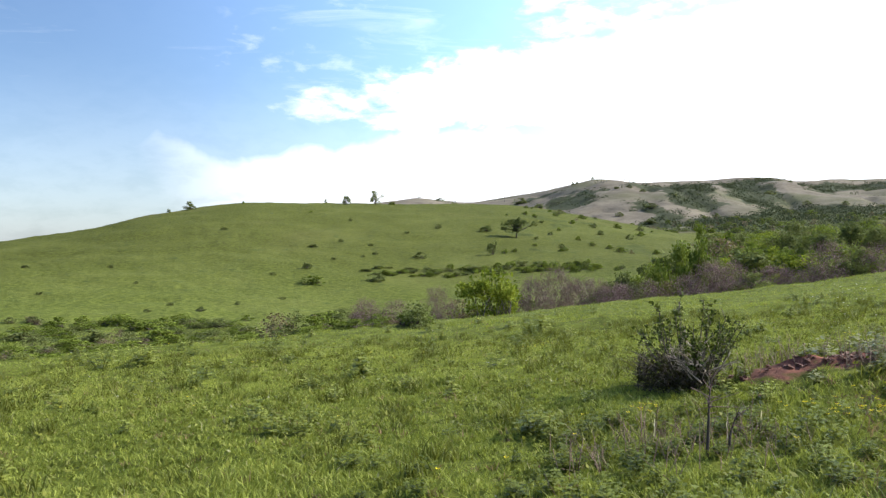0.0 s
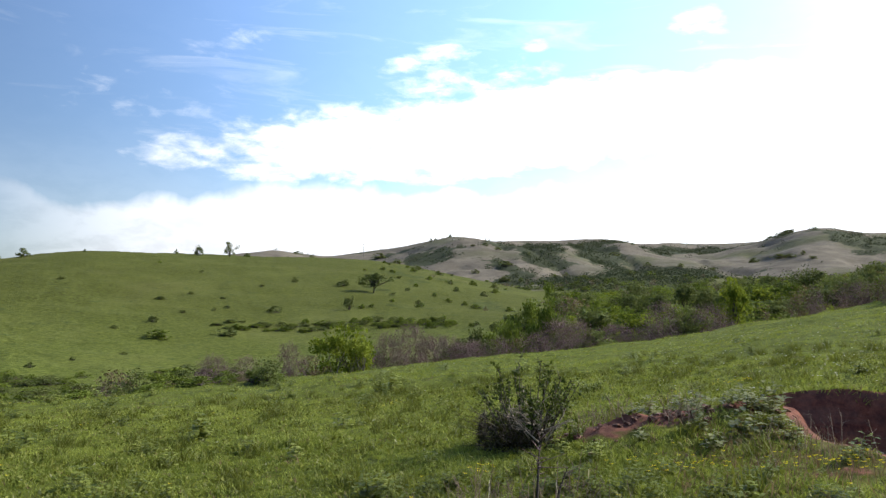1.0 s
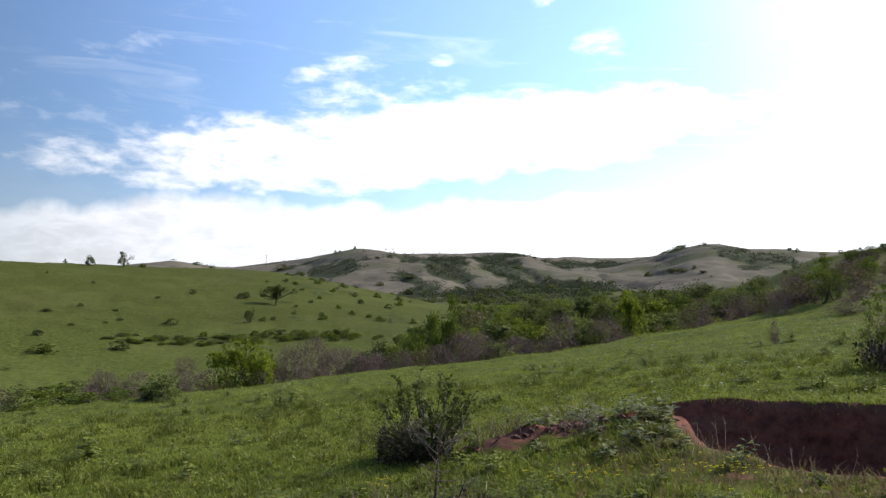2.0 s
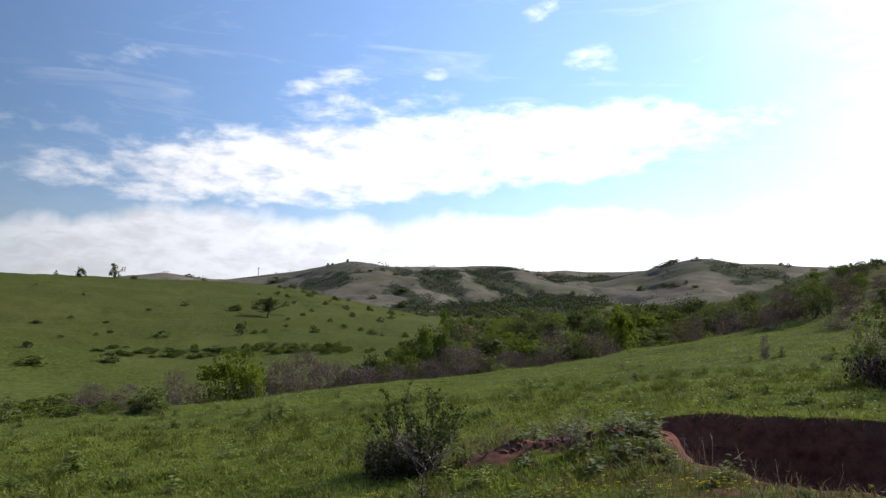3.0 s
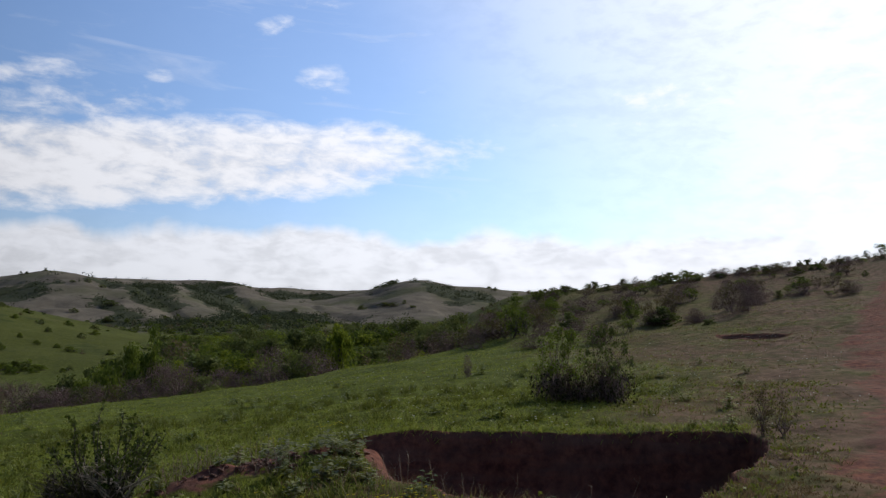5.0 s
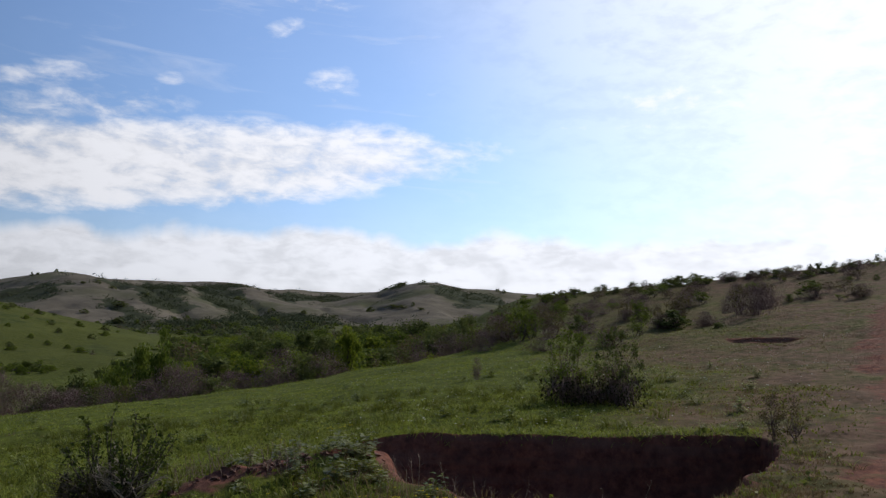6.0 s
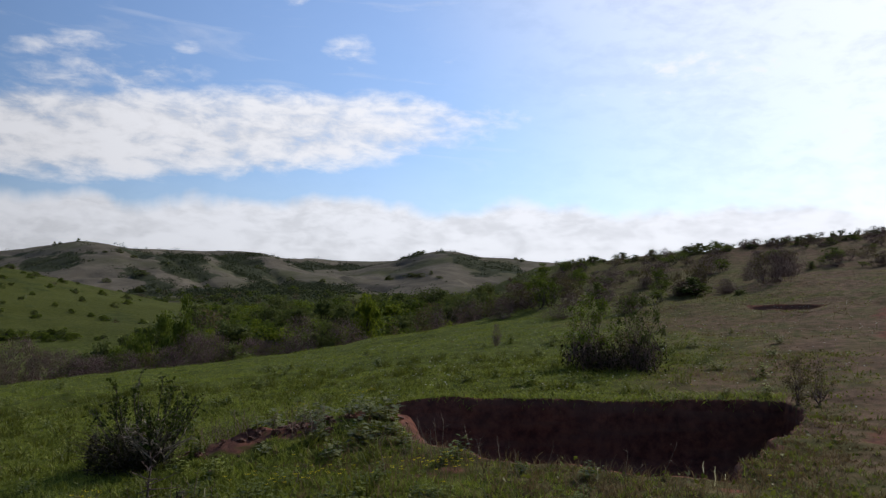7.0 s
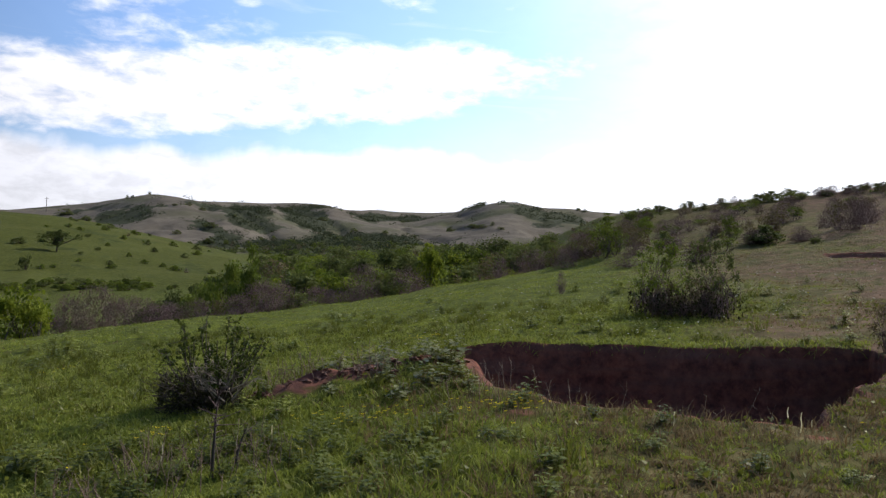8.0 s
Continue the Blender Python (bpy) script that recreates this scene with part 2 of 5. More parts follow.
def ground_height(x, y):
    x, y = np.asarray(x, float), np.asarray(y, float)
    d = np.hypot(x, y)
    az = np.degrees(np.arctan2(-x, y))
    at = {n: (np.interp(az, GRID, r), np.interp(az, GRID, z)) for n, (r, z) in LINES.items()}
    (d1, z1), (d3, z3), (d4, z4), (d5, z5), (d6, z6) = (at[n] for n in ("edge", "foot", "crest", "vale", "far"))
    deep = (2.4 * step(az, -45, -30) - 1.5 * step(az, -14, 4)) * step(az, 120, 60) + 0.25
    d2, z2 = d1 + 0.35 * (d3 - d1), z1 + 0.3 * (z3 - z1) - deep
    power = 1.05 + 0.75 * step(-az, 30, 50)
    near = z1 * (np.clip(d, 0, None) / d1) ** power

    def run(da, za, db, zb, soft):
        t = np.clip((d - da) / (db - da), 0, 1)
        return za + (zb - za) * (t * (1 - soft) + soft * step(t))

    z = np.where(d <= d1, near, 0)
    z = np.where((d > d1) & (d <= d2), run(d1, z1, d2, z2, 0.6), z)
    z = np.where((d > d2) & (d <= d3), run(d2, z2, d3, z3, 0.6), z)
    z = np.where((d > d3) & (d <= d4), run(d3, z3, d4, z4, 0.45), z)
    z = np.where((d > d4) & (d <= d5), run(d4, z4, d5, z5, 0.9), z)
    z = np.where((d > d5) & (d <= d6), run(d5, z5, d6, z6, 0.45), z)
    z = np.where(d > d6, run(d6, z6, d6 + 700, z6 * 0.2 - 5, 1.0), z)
    # relief: folds and spurs on the far hills, hummocks near by
    rough = step(d, d5 * 0.85, d5 * 1.15) * step(d6 - d, 0, 160)
    fold = 1 - np.abs(2 * fractal(x / 95 + 3, y / 140, 3, 21) - 1)
    z = z + rough * (9 * (fold - 0.72) + 3.0 * (fractal(x / 30, y / 30, 3, 31) - 0.5))
    # spurs that run down from the far crests, with a gully on each side
    for ax, ay, bx, by, tall, wide in SPURS:
        t = np.clip(((x - ax) * (bx - ax) + (y - ay) * (by - ay)) / ((bx - ax) ** 2 + (by - ay) ** 2), 0, 1)
        off = np.hypot(x - ax - t * (bx - ax), y - ay - t * (by - ay))
        z = z + tall * np.exp(-(off / wide) ** 2) * np.sin(np.pi * np.clip(t * 0.85 + 0.1, 0, 1)) * rough
    gully = np.abs(2 * fractal(x / 42 + 7, y / 80, 3, 23) - 1)
    z = z - 2.4 * rough * np.exp(-(gully / 0.15) ** 2)
    small = step(d, 1.0, 3.0)
    z = z + small * (0.16 * (fractal(x / 3.1, y / 3.1, 3, 41) - 0.5) * np.clip(d / 9, 0.3, 2.5) + 0.10 * (fractal(x / 0.6, y / 0.6, 2, 44) - 0.5))
    z = z + 0.5 * (fractal(x / 14, y / 14, 3, 51) - 0.5) * step(d, 14, 60)
    for (hx, hy), r, h in HEAPS:
        z = z + h * np.exp(-((x - hx) ** 2 + (y - hy) ** 2) / (r * r)) * (0.4 + 1.2 * fractal(x * 2.6, y * 2.6, 3, 61))
    # a low broken bank of earth further up the slope
    (lx, ly), (mx, my) = LEDGE
    t = ((x - lx) * (mx - lx) + (y - ly) * (my - ly)) / ((mx - lx) ** 2 + (my - ly) ** 2)
    side = ((x - lx) * -(my - ly) + (y - ly) * (mx - lx)) / math.hypot(mx - lx, my - ly)
    cut = step(t, -0.1, 0.12) * step(1 - t, -0.1, 0.12)
    side = side + 0.3 * (value_noise(x * 1.3, y * 1.3, 71) - 0.5)
    z = z - 0.2 * cut * step(side, 0.1, -0.1) * step(side, -2.8, -0.2)
    close = (d > 6) & (d < 16)
    dug = np.where(close, pit_depth(x, y), 0)
    return z - dug + 0.16 * (fractal(x * 2.2, y * 2.2, 3, 63) - 0.5) * step(dug, 0.0, 0.1)


# scrub that fills the folds of the far hills: outlines in plan
PEAK_SCRUB = [
    [(52, 428), (62, 452), (84, 436), (76, 404), (62, 388)],
    [(93, 404), (105, 398), (103, 356), (95, 312), (87, 324), (91, 355), (91, 382)],
    [(109, 440), (138, 520), (166, 570), (168, 500), (134, 380), (113, 366), (108, 396)],
    [(183, 556), (205, 590), (228, 575), (200, 471), (181, 428), (150, 390), (164, 468)],
]
VALLEY_SCRUB = [
    [(225, 590), (262, 614), (256, 582), (210, 515)],
    [(268, 600), (340, 637), (366, 580), (330, 528), (284, 545), (235, 500)],
    [(372, 586), (366, 545), (340, 505), (326, 490), (322, 512), (350, 560)],
    [(326, 450), (376, 478), (405, 458), (346, 392), (318, 390), (312, 412)],
    [(112, 318), (150, 372), (185, 425), (222, 392), (178, 318), (150, 296)],
    [(104, 330), (118, 330), (150, 312), (160, 292), (130, 285), (100, 296)],
    [(84, 226), (118, 226), (150, 262), (160, 300), (132, 300), (96, 292)],
]
SCRUB_PATCHES = PEAK_SCRUB + VALLEY_SCRUB


def outline_inside(line, x, y):
    """Distance to an outline, above zero inside it."""
    inside, near = np.zeros(np.shape(x), bool), np.full(np.shape(x), 1e9)
    for (ax, ay), (bx, by) in zip(line, line[1:] + line[:1]):
        t = np.clip(((x - ax) * (bx - ax) + (y - ay) * (by - ay)) / ((bx - ax) ** 2 + (by - ay) ** 2), 0, 1)
        near = np.minimum(near, np.hypot(x - ax - t * (bx - ax), y - ay - t * (by - ay)))
        inside ^= ((ay > y) != (by > y)) & (x < (bx - ax) * (y - ay) / (by - ay + 1e-12) + ax)
    return np.where(inside, near, -near)


def scrub_mask(x, y):
    """Where scrub closes over the far ground."""
    d = np.hypot(x, y)
    best = np.full(np.shape(x), -1e9)
    for line in SCRUB_PATCHES:
        best = np.maximum(best, outline_inside(line, x, y))
    rag = 26 * (fractal(x / 22, y / 22, 4, 71) - 0.5)
    loose = 0.75 * step(fractal(x / 26, y / 26, 4, 73), 0.60, 0.72) * step(d, 330, 380)
    az = np.degrees(np.arctan2(-x, y))
    patchy = fractal(x / 7, y / 7, 4, 75)
    foot = 0.8 * step(patchy, 0.40, 0.58) * step(az, 0, 4) * step(d + 5 * (patchy - 0.5), 29, 33) * step(d + 30 * (fractal(x / 15, y / 15, 3, 77) - 0.5), 62, 46)
    shoulder = 0.55 * step(patchy, 0.52, 0.62) * step(az, -3, -6) * step(d, 75, 90) * step(d, 190, 170)
    return np.where((d > 230) & (d < 900), np.maximum(step(best + rag, -5, 5), loose), np.where(d < 225, np.maximum(foot, shoulder), 0.0))

# ---- materials ----
def fresh(name):
    m = bpy.data.materials.new(name)
    m.use_nodes = True
    m.node_tree.nodes.clear()
    return m, Nodes(m.node_tree)


def rgb(r, g, b):
    return (r, g, b, 1.0)


def leaf_material(name, dark, light, glow=0.35, rough=0.75, odd=None, gloss=0.05):
    """Leaves or blades: each one has its own tint, and light shines through it."""
    m, n = fresh(name)
    each = n.add("ShaderNodeNewGeometry").outputs["Random Per Island"]
    place = n.add("ShaderNodeTexCoord").outputs["Object"]
    patch = n.math("ADD", n.math("MULTIPLY", n.noise(place, 0.8, 3.0), 0.5), n.math("MULTIPLY", n.noise(place, 5.0, 2.0), 0.5))
    own = n.add("ShaderNodeObjectInfo").outputs["Random"]
    f = n.math("ADD", n.math("MULTIPLY", each, 0.55), n.math("ADD", n.math("MULTIPLY", patch, 0.5), n.math("MULTIPLY", own, 0.45)), clamp=True)
    colour = n.mix(n.ramp(f, 0.25, 1.05), rgb(*dark), rgb(*light))
    if odd:
        colour = n.mix(n.ramp(n.add("ShaderNodeTexWhiteNoise", {"W": each}, noise_dimensions="1D").outputs[0], 1 - odd[1] * 1.2, 1 - odd[1] * 0.8), colour, rgb(*odd[0]))
    face = n.add("ShaderNodeBsdfPrincipled", {"Base Color": colour, "Roughness": rough, "Specular IOR Level": gloss})
    back = n.add("ShaderNodeBsdfTranslucent", {0: n.mix(0.3, colour, rgb(light[0] * 1.2, light[1] * 1.3, light[2] * 0.8))})
    n.add("ShaderNodeOutputMaterial", {0: n.add("ShaderNodeMixShader", {0: glow, 1: face.outputs[0], 2: back.outputs[0]}).outputs[0]})
    return m


def solid_material(name, a, b, scale, rough=0.85, bump=0.4, metal=0.0, stretch=(1, 1, 1)):
    m, n = fresh(name)
    place = n.add("ShaderNodeTexCoord").outputs["Object"]
    at = n.add("ShaderNodeVectorMath", {0: place, 1: stretch}, operation="MULTIPLY").outputs[0]
    fine, broad = n.noise(at, scale, 7.0, 0.65), n.noise(at, scale * 0.13, 3.0)
    f = n.math("ADD", n.math("MULTIPLY", fine, 0.6), n.math("MULTIPLY", broad, 0.4))
    colour = n.mix(n.ramp(f, 0.32, 0.68), rgb(*a), rgb(*b))
    up = n.add("ShaderNodeBump", {"Strength": bump, "Distance": 0.5 / scale, "Height": fine}).outputs[0]
    s = n.add("ShaderNodeBsdfPrincipled", {"Base Color": colour, "Roughness": rough, "Metallic": metal, "Normal": up})
    n.add("ShaderNodeOutputMaterial", {0: s.outputs[0]})
    return m


def ground_material():
    """Turf, with worn red earth and dry grass where the masks say so."""
    m, n = fresh("turf_and_earth")
    place = n.add("ShaderNodeTexCoord").outputs["Object"]
    soil = n.add("ShaderNodeAttribute", attribute_name="soil").outputs["Fac"]
    dry = n.add("ShaderNodeAttribute", attribute_name="dry").outputs["Fac"]
    far = n.add("ShaderNodeAttribute", attribute_name="far").outputs["Fac"]
    worn = n.add("ShaderNodeAttribute", attribute_name="worn").outputs["Fac"]
    hill = n.add("ShaderNodeAttribute", attribute_name="hill").outputs["Fac"]
    bushy = n.add("ShaderNodeAttribute", attribute_name="bushy").outputs["Fac"]
    clump = n.noise(place, 0.22, 5.0, 0.65)
    bushy = n.ramp(n.math("ADD", bushy, n.math("MULTIPLY", n.math("SUBTRACT", clump, 0.5), n.ramp(bushy, 0.02, 0.25, 0.0, 2.2))), 0.42, 0.60)
    tuft = n.noise(place, 2.6, 8.0, 0.68)
    speck = n.noise(place, 0.55, 7.0, 0.7)
    patch = n.noise(place, 0.085, 6.0, 0.62, 0.5)
    broad = n.noise(place, 0.017, 5.0, 0.55, 0.4)
    grass = n.mix(n.ramp(tuft, 0.3, 0.72), rgb(0.031, 0.037, 0.008), rgb(0.083, 0.094, 0.020))
    thatch = n.mix(n.ramp(tuft, 0.3, 0.72), rgb(0.030, 0.039, 0.006), rgb(0.100, 0.119, 0.018))
    mead = n.mix(n.ramp(tuft, 0.3, 0.72), rgb(0.042, 0.055, 0.011), rgb(0.115, 0.139, 0.029))
    grass = n.mix(far, thatch, n.mix(hill, mead, grass))
    grass = n.mix(n.ramp(patch, 0.40, 0.75, 0.0, 0.55), grass, rgb(0.094, 0.105, 0.028))
    grass = n.mix(n.ramp(broad, 0.52, 0.72, 0.0, 0.5), grass, rgb(0.104, 0.095, 0.038))
    grass = n.mix(n.math("MULTIPLY", n.ramp(speck, 0.56, 0.70), n.ramp(patch, 0.35, 0.62, 0.15, 0.9)), grass, rgb(0.029, 0.046, 0.015))
    straw = n.mix(n.ramp(patch, 0.3, 0.7), rgb(0.100, 0.087, 0.068), rgb(0.158, 0.137, 0.107))
    straw = n.mix(n.ramp(broad, 0.48, 0.68, 0.0, 0.75), straw, rgb(0.071, 0.079, 0.037))
    straw = n.mix(n.ramp(speck, 0.56, 0.72, 0.0, 0.6), straw, rgb(0.050, 0.054, 0.030))
    turf = n.mix(n.math("MULTIPLY", dry, n.ramp(tuft, 0.2, 0.6, 0.75, 1.0)), grass, straw)
    turf = n.mix(n.math("MULTIPLY", bushy, n.ramp(speck, 0.25, 0.55, 0.7, 1.0)), turf, n.mix(dry, n.mix(n.ramp(speck, 0.35, 0.7), rgb(0.026, 0.036, 0.009), rgb(0.070, 0.082, 0.022)), n.mix(n.ramp(speck, 0.35, 0.7), rgb(0.027, 0.033, 0.018), rgb(0.060, 0.067, 0.038))))
    brown = n.mix(n.ramp(tuft, 0.3, 0.7), rgb(0.062, 0.037, 0.027), rgb(0.160, 0.098, 0.070))
    turf = n.mix(n.math("MULTIPLY", worn, n.ramp(n.math("ADD", tuft, n.noise(place, 0.5, 4.0)), 0.75, 1.15, 0.35, 1.0)), turf, brown)
    clod = n.noise(place, 5.5, 9.0, 0.7)
    earth = n.mix(n.ramp(clod, 0.3, 0.72), rgb(0.058, 0.026, 0.022), rgb(0.205, 0.084, 0.054))
    earth = n.mix(n.ramp(n.noise(place, 0.8, 4.0), 0.5, 0.75, 0.0, 0.55), earth, rgb(0.150, 0.080, 0.057))
    seam = n.noise(n.add("ShaderNodeVectorMath", {0: place, 1: (0.35, 0.35, 4.0)}, operation="MULTIPLY").outputs[0], 1.3, 5.0, 0.6)
    earth = n.mix(n.ramp(seam, 0.42, 0.68, 0.0, 0.6), earth, rgb(0.124, 0.074, 0.057))
    edge = n.ramp(n.math("ADD", soil, n.math("MULTIPLY", n.math("SUBTRACT", n.noise(place, 3.0, 6.0, 0.65), 0.5), 0.9)), 0.38, 0.6)
    colour = n.mix(edge, turf, earth)
    high = n.math("ADD", n.math("MULTIPLY", tuft, 0.6), n.math("MULTIPLY", clod, 0.5))
    up = n.add("ShaderNodeBump", {"Strength": 0.6, "Distance": n.math("ADD", 0.09, n.math("MULTIPLY", far, 0.2)), "Height": n.math("ADD", high, n.math("MULTIPLY", speck, n.math("MULTIPLY", far, 1.5)))}).outputs[0]
    s = n.add("ShaderNodeBsdfPrincipled", {"Base Color": colour, "Roughness": 0.95, "Specular IOR Level": 0.03, "Normal": up})
    n.add("ShaderNodeOutputMaterial", {0: s.outputs[0]})
    return m


TURF = ground_material()
EARTH = solid_material("red_earth", (0.064, 0.025, 0.017), (0.209, 0.091, 0.056), 9.0, bump=0.8)
BARK = solid_material("brown_bark", (0.025, 0.019, 0.014), (0.065, 0.050, 0.037), 30.0, stretch=(1, 1, 0.2))
TWIG = solid_material("purple_brown_twigs", (0.067, 0.039, 0.039), (0.165, 0.106, 0.098), 14.0)
DEAD = solid_material("grey_dead_wood", (0.180, 0.140, 0.107), (0.404, 0.336, 0.258), 40.0, stretch=(1, 1, 0.2))
STALK = solid_material("brown_weed_stalk", (0.07, 0.045, 0.03), (0.20, 0.145, 0.10), 30.0)
POLE = solid_material("weathered_pole_wood", (0.083, 0.071, 0.058), (0.166, 0.141, 0.116), 20.0, stretch=(1, 1, 0.1))
BLADE = leaf_material("grass_blade", (0.065, 0.085, 0.012), (0.241, 0.276, 0.054), 0.36, 0.58, odd=((0.270, 0.257, 0.126), 0.02), gloss=0.1)
STRAW = leaf_material("dry_grass_blade", (0.083, 0.056, 0.030), (0.216, 0.154, 0.087), 0.25)
HERB = leaf_material("herb_leaf", (0.050, 0.062, 0.010), (0.172, 0.184, 0.034), 0.3, 0.55, odd=((0.20, 0.21, 0.10), 0.03), gloss=0.1)
GREY_HERB = leaf_material("grey_green_leaf", (0.044, 0.055, 0.015), (0.196, 0.207, 0.083), 0.25, 0.55, gloss=0.1)
RANK = leaf_material("rank_herb_leaf", (0.026, 0.040, 0.007), (0.130, 0.155, 0.032), 0.26, 0.55)
BROADLEAF = leaf_material("broad_herb_leaf", (0.046, 0.066, 0.010), (0.225, 0.255, 0.052), 0.28, 0.55, gloss=0.08)
LEAF = leaf_material("green_leaf", (0.043, 0.068, 0.011), (0.140, 0.176, 0.030), 0.3)
BRIGHT = leaf_material("young_green_leaf", (0.072, 0.101, 0.010), (0.185, 0.219, 0.028), 0.38)
DUSKY = leaf_material("dusky_leaf", (0.045, 0.065, 0.020), (0.132, 0.151, 0.050), 0.28)
SCRUB = leaf_material("dark_scrub_leaf", (0.035, 0.048, 0.025), (0.091, 0.101, 0.057), 0.15)
BROWNISH = leaf_material("brownish_leaf", (0.053, 0.047, 0.023), (0.146, 0.122, 0.059), 0.3)
BUDS = leaf_material("purple_brown_buds", (0.089, 0.054, 0.056), (0.216, 0.142, 0.132), 0.2)
THORN_LEAF = leaf_material("thorny_shrub_leaf", (0.026, 0.040, 0.008), (0.105, 0.127, 0.029), 0.2, 0.5, gloss=0.05)
# leaves at the shrubs' feet: near black, with the shade put into the colour
SHADED_SKIRT = leaf_material("dark_inner_leaf", (0.012, 0.014, 0.005), (0.045, 0.044, 0.018), 0.15)
PALE = leaf_material("bleached_straw", (0.36, 0.31, 0.20), (0.60, 0.54, 0.38), 0.5)
YELLOW = leaf_material("yellow_petal", (0.420, 0.340, 0.020), (0.620, 0.520, 0.030), 0.3)
WHITE = leaf_material("white_petal", (0.468, 0.468, 0.425), (0.680, 0.680, 0.646), 0.3)

# ---- building blocks ----
def mesh_from(name, verts, faces, material, smooth=False):
    """A mesh from arrays: faces are one or more arrays of equal-sided faces."""
    me = bpy.data.meshes.new(name)
    faces = [f for f in (faces if isinstance(faces, list) else [faces]) if len(f)]
    verts = np.asarray(verts, np.float32)
    sizes = np.concatenate([np.full(len(f), f.shape[1], np.int32) for f in faces])
    loops = np.concatenate([f.ravel() for f in faces]).astype(np.int32)
    me.vertices.add(len(verts))
    me.vertices.foreach_set("co", verts.ravel())
    me.loops.add(len(loops))
    me.loops.foreach_set("vertex_index", loops)
    me.polygons.add(len(sizes))
    me.polygons.foreach_set("loop_start", np.concatenate([[0], np.cumsum(sizes)[:-1]]).astype(np.int32))
    me.polygons.foreach_set("loop_total", sizes)
    if smooth:
        me.polygons.foreach_set("use_smooth", np.ones(len(sizes), bool))
    me.update(calc_edges=True)
    me.materials.append(material)
    return me


def part(name, me, parent, label=""):
    ob = new(name, me)
    ob.parent = parent
    return tagged(ob, label)


def height_at(x, y):
    return float(ground_height(np.array([x]), np.array([y]))[0])


def land_cover(x, y):
    """Masks of bare earth, dry grass and distance."""
    d, az = np.hypot(x, y), np.degrees(np.arctan2(-x, y))
    dig = np.where((d > 6) & (d < 16), pit_depth(x, y), 0)
    soil = np.maximum(step(dig, 0.03, 0.15), np.where((d > 6) & (d < 16), step(pit_inside(x, y), -0.07, 0.0), 0))
    for (hx, hy), r, h in HEAPS:
        soil = np.maximum(soil, (0.80 if r < 0.9 else 0.45) * np.exp(-((x - hx) ** 2 + (y - hy) ** 2) / (r * r * 0.55)))
    for bx, by, r in BARE:
        soil = np.maximum(soil, 0.62 * np.exp(-((x - bx) ** 2 + (y - by) ** 2) / (r * r)))
    soil = np.maximum(soil, 0.60 * track_mask(x, y))
    (lx, ly), (mx, my) = LEDGE
    t = ((x - lx) * (mx - lx) + (y - ly) * (my - ly)) / ((mx - lx) ** 2 + (my - ly) ** 2)
    side = ((x - lx) * -(my - ly) + (y - ly) * (mx - lx)) / math.hypot(mx - lx, my - ly)
    soil = np.maximum(soil, step(t, -0.1, 0.05) * step(1 - t, -0.1, 0.05) * step(side, 0.35, 0.1) * step(side, -0.7, -0.3))
    wave = fractal(x / 40, y / 40, 3, 81) - 0.5
    dry = step(d + 110 * wave, 250, 330) * (1 - 0.75 * step(d, 420, 300) * step(az, -16, -22))
    worn = 0.9 * step(-az + 16 * (fractal(x / 6, y / 6, 3, 83) - 0.5), 46, 59) * step(d, 5, 10) * step(d, 140, 100)
    worn = np.maximum(worn, 0.6 * step(-az + 20 * wave, 42, 54) * step(d, 22, 40) * step(d, 140, 100))
    worn = np.maximum(worn, 0.58 * step(-az + 26 * (fractal(x / 1.8, y / 1.8, 3, 87) - 0.5), 26, 48) * step(d, 3, 5) * step(d, 10.5, 8.5))
    return soil, dry * (az < 60), step(d, 14, 40), worn * (az < 60)


# ---- the ground: one sheet out to the horizon ----
def build_ground():
    wide = np.concatenate([np.arange(-90, 45, 0.25), np.arange(45, 270, 1.5)])
    rings = np.concatenate([np.arange(0.25, 6, 0.16), np.arange(6, 14.2, 0.06), np.geomspace(14.2, 27.5, 30), np.geomspace(28.3, 32.5, 6), np.arange(32.7, 37, 0.12), np.geomspace(37.3, 60, 24), np.geomspace(61.4, 290, 75), np.geomspace(293, 900, 170), np.geomspace(915, 1000, 6), np.geomspace(1050, 4800, 20)])
    a, r = np.meshgrid(np.radians(wide), rings)
    x, y = -r * np.sin(a), r * np.cos(a)
    z = ground_height(x, y)
    soil, dry, far, worn = land_cover(x, y)
    bushy = scrub_mask(x, y)
    verts = np.stack([x.ravel(), y.ravel(), z.ravel()], -1)
    nr, na = r.shape
    i, j = np.meshgrid(np.arange(nr - 1), np.arange(na), indexing="ij")
    k = (j + 1) % na
    quads = np.stack([i * na + j, i * na + k, (i + 1) * na + k, (i + 1) * na + j], -1).reshape(-1, 4)[:, ::-1]
    hub = len(verts)
    verts = np.concatenate([verts, [[0, 0, height_at(0, 0)]]])
    j = np.arange(na)
    fan = np.stack([np.full(na, hub), j, (j + 1) % na], -1)[:, ::-1]
    me = mesh_from("ground", verts, [quads, fan], TURF, smooth=True)
    for n, v in (("soil", soil), ("dry", dry), ("far", far), ("worn", worn), ("bushy", bushy), ("hill", step(np.hypot(x, y), 45, 110))):
        me.attributes.new(n, "FLOAT", "POINT").data.foreach_set("value", np.append(v.ravel(), v.ravel()[0]).astype(np.float32))
    return tagged(new("ground", me), "rolling green meadow and dry hills with red earth", "ground", kind="structure")


ground = build_ground()


def unit(v):
    return v / np.maximum(np.linalg.norm(v, axis=-1, keepdims=True), 1e-9)


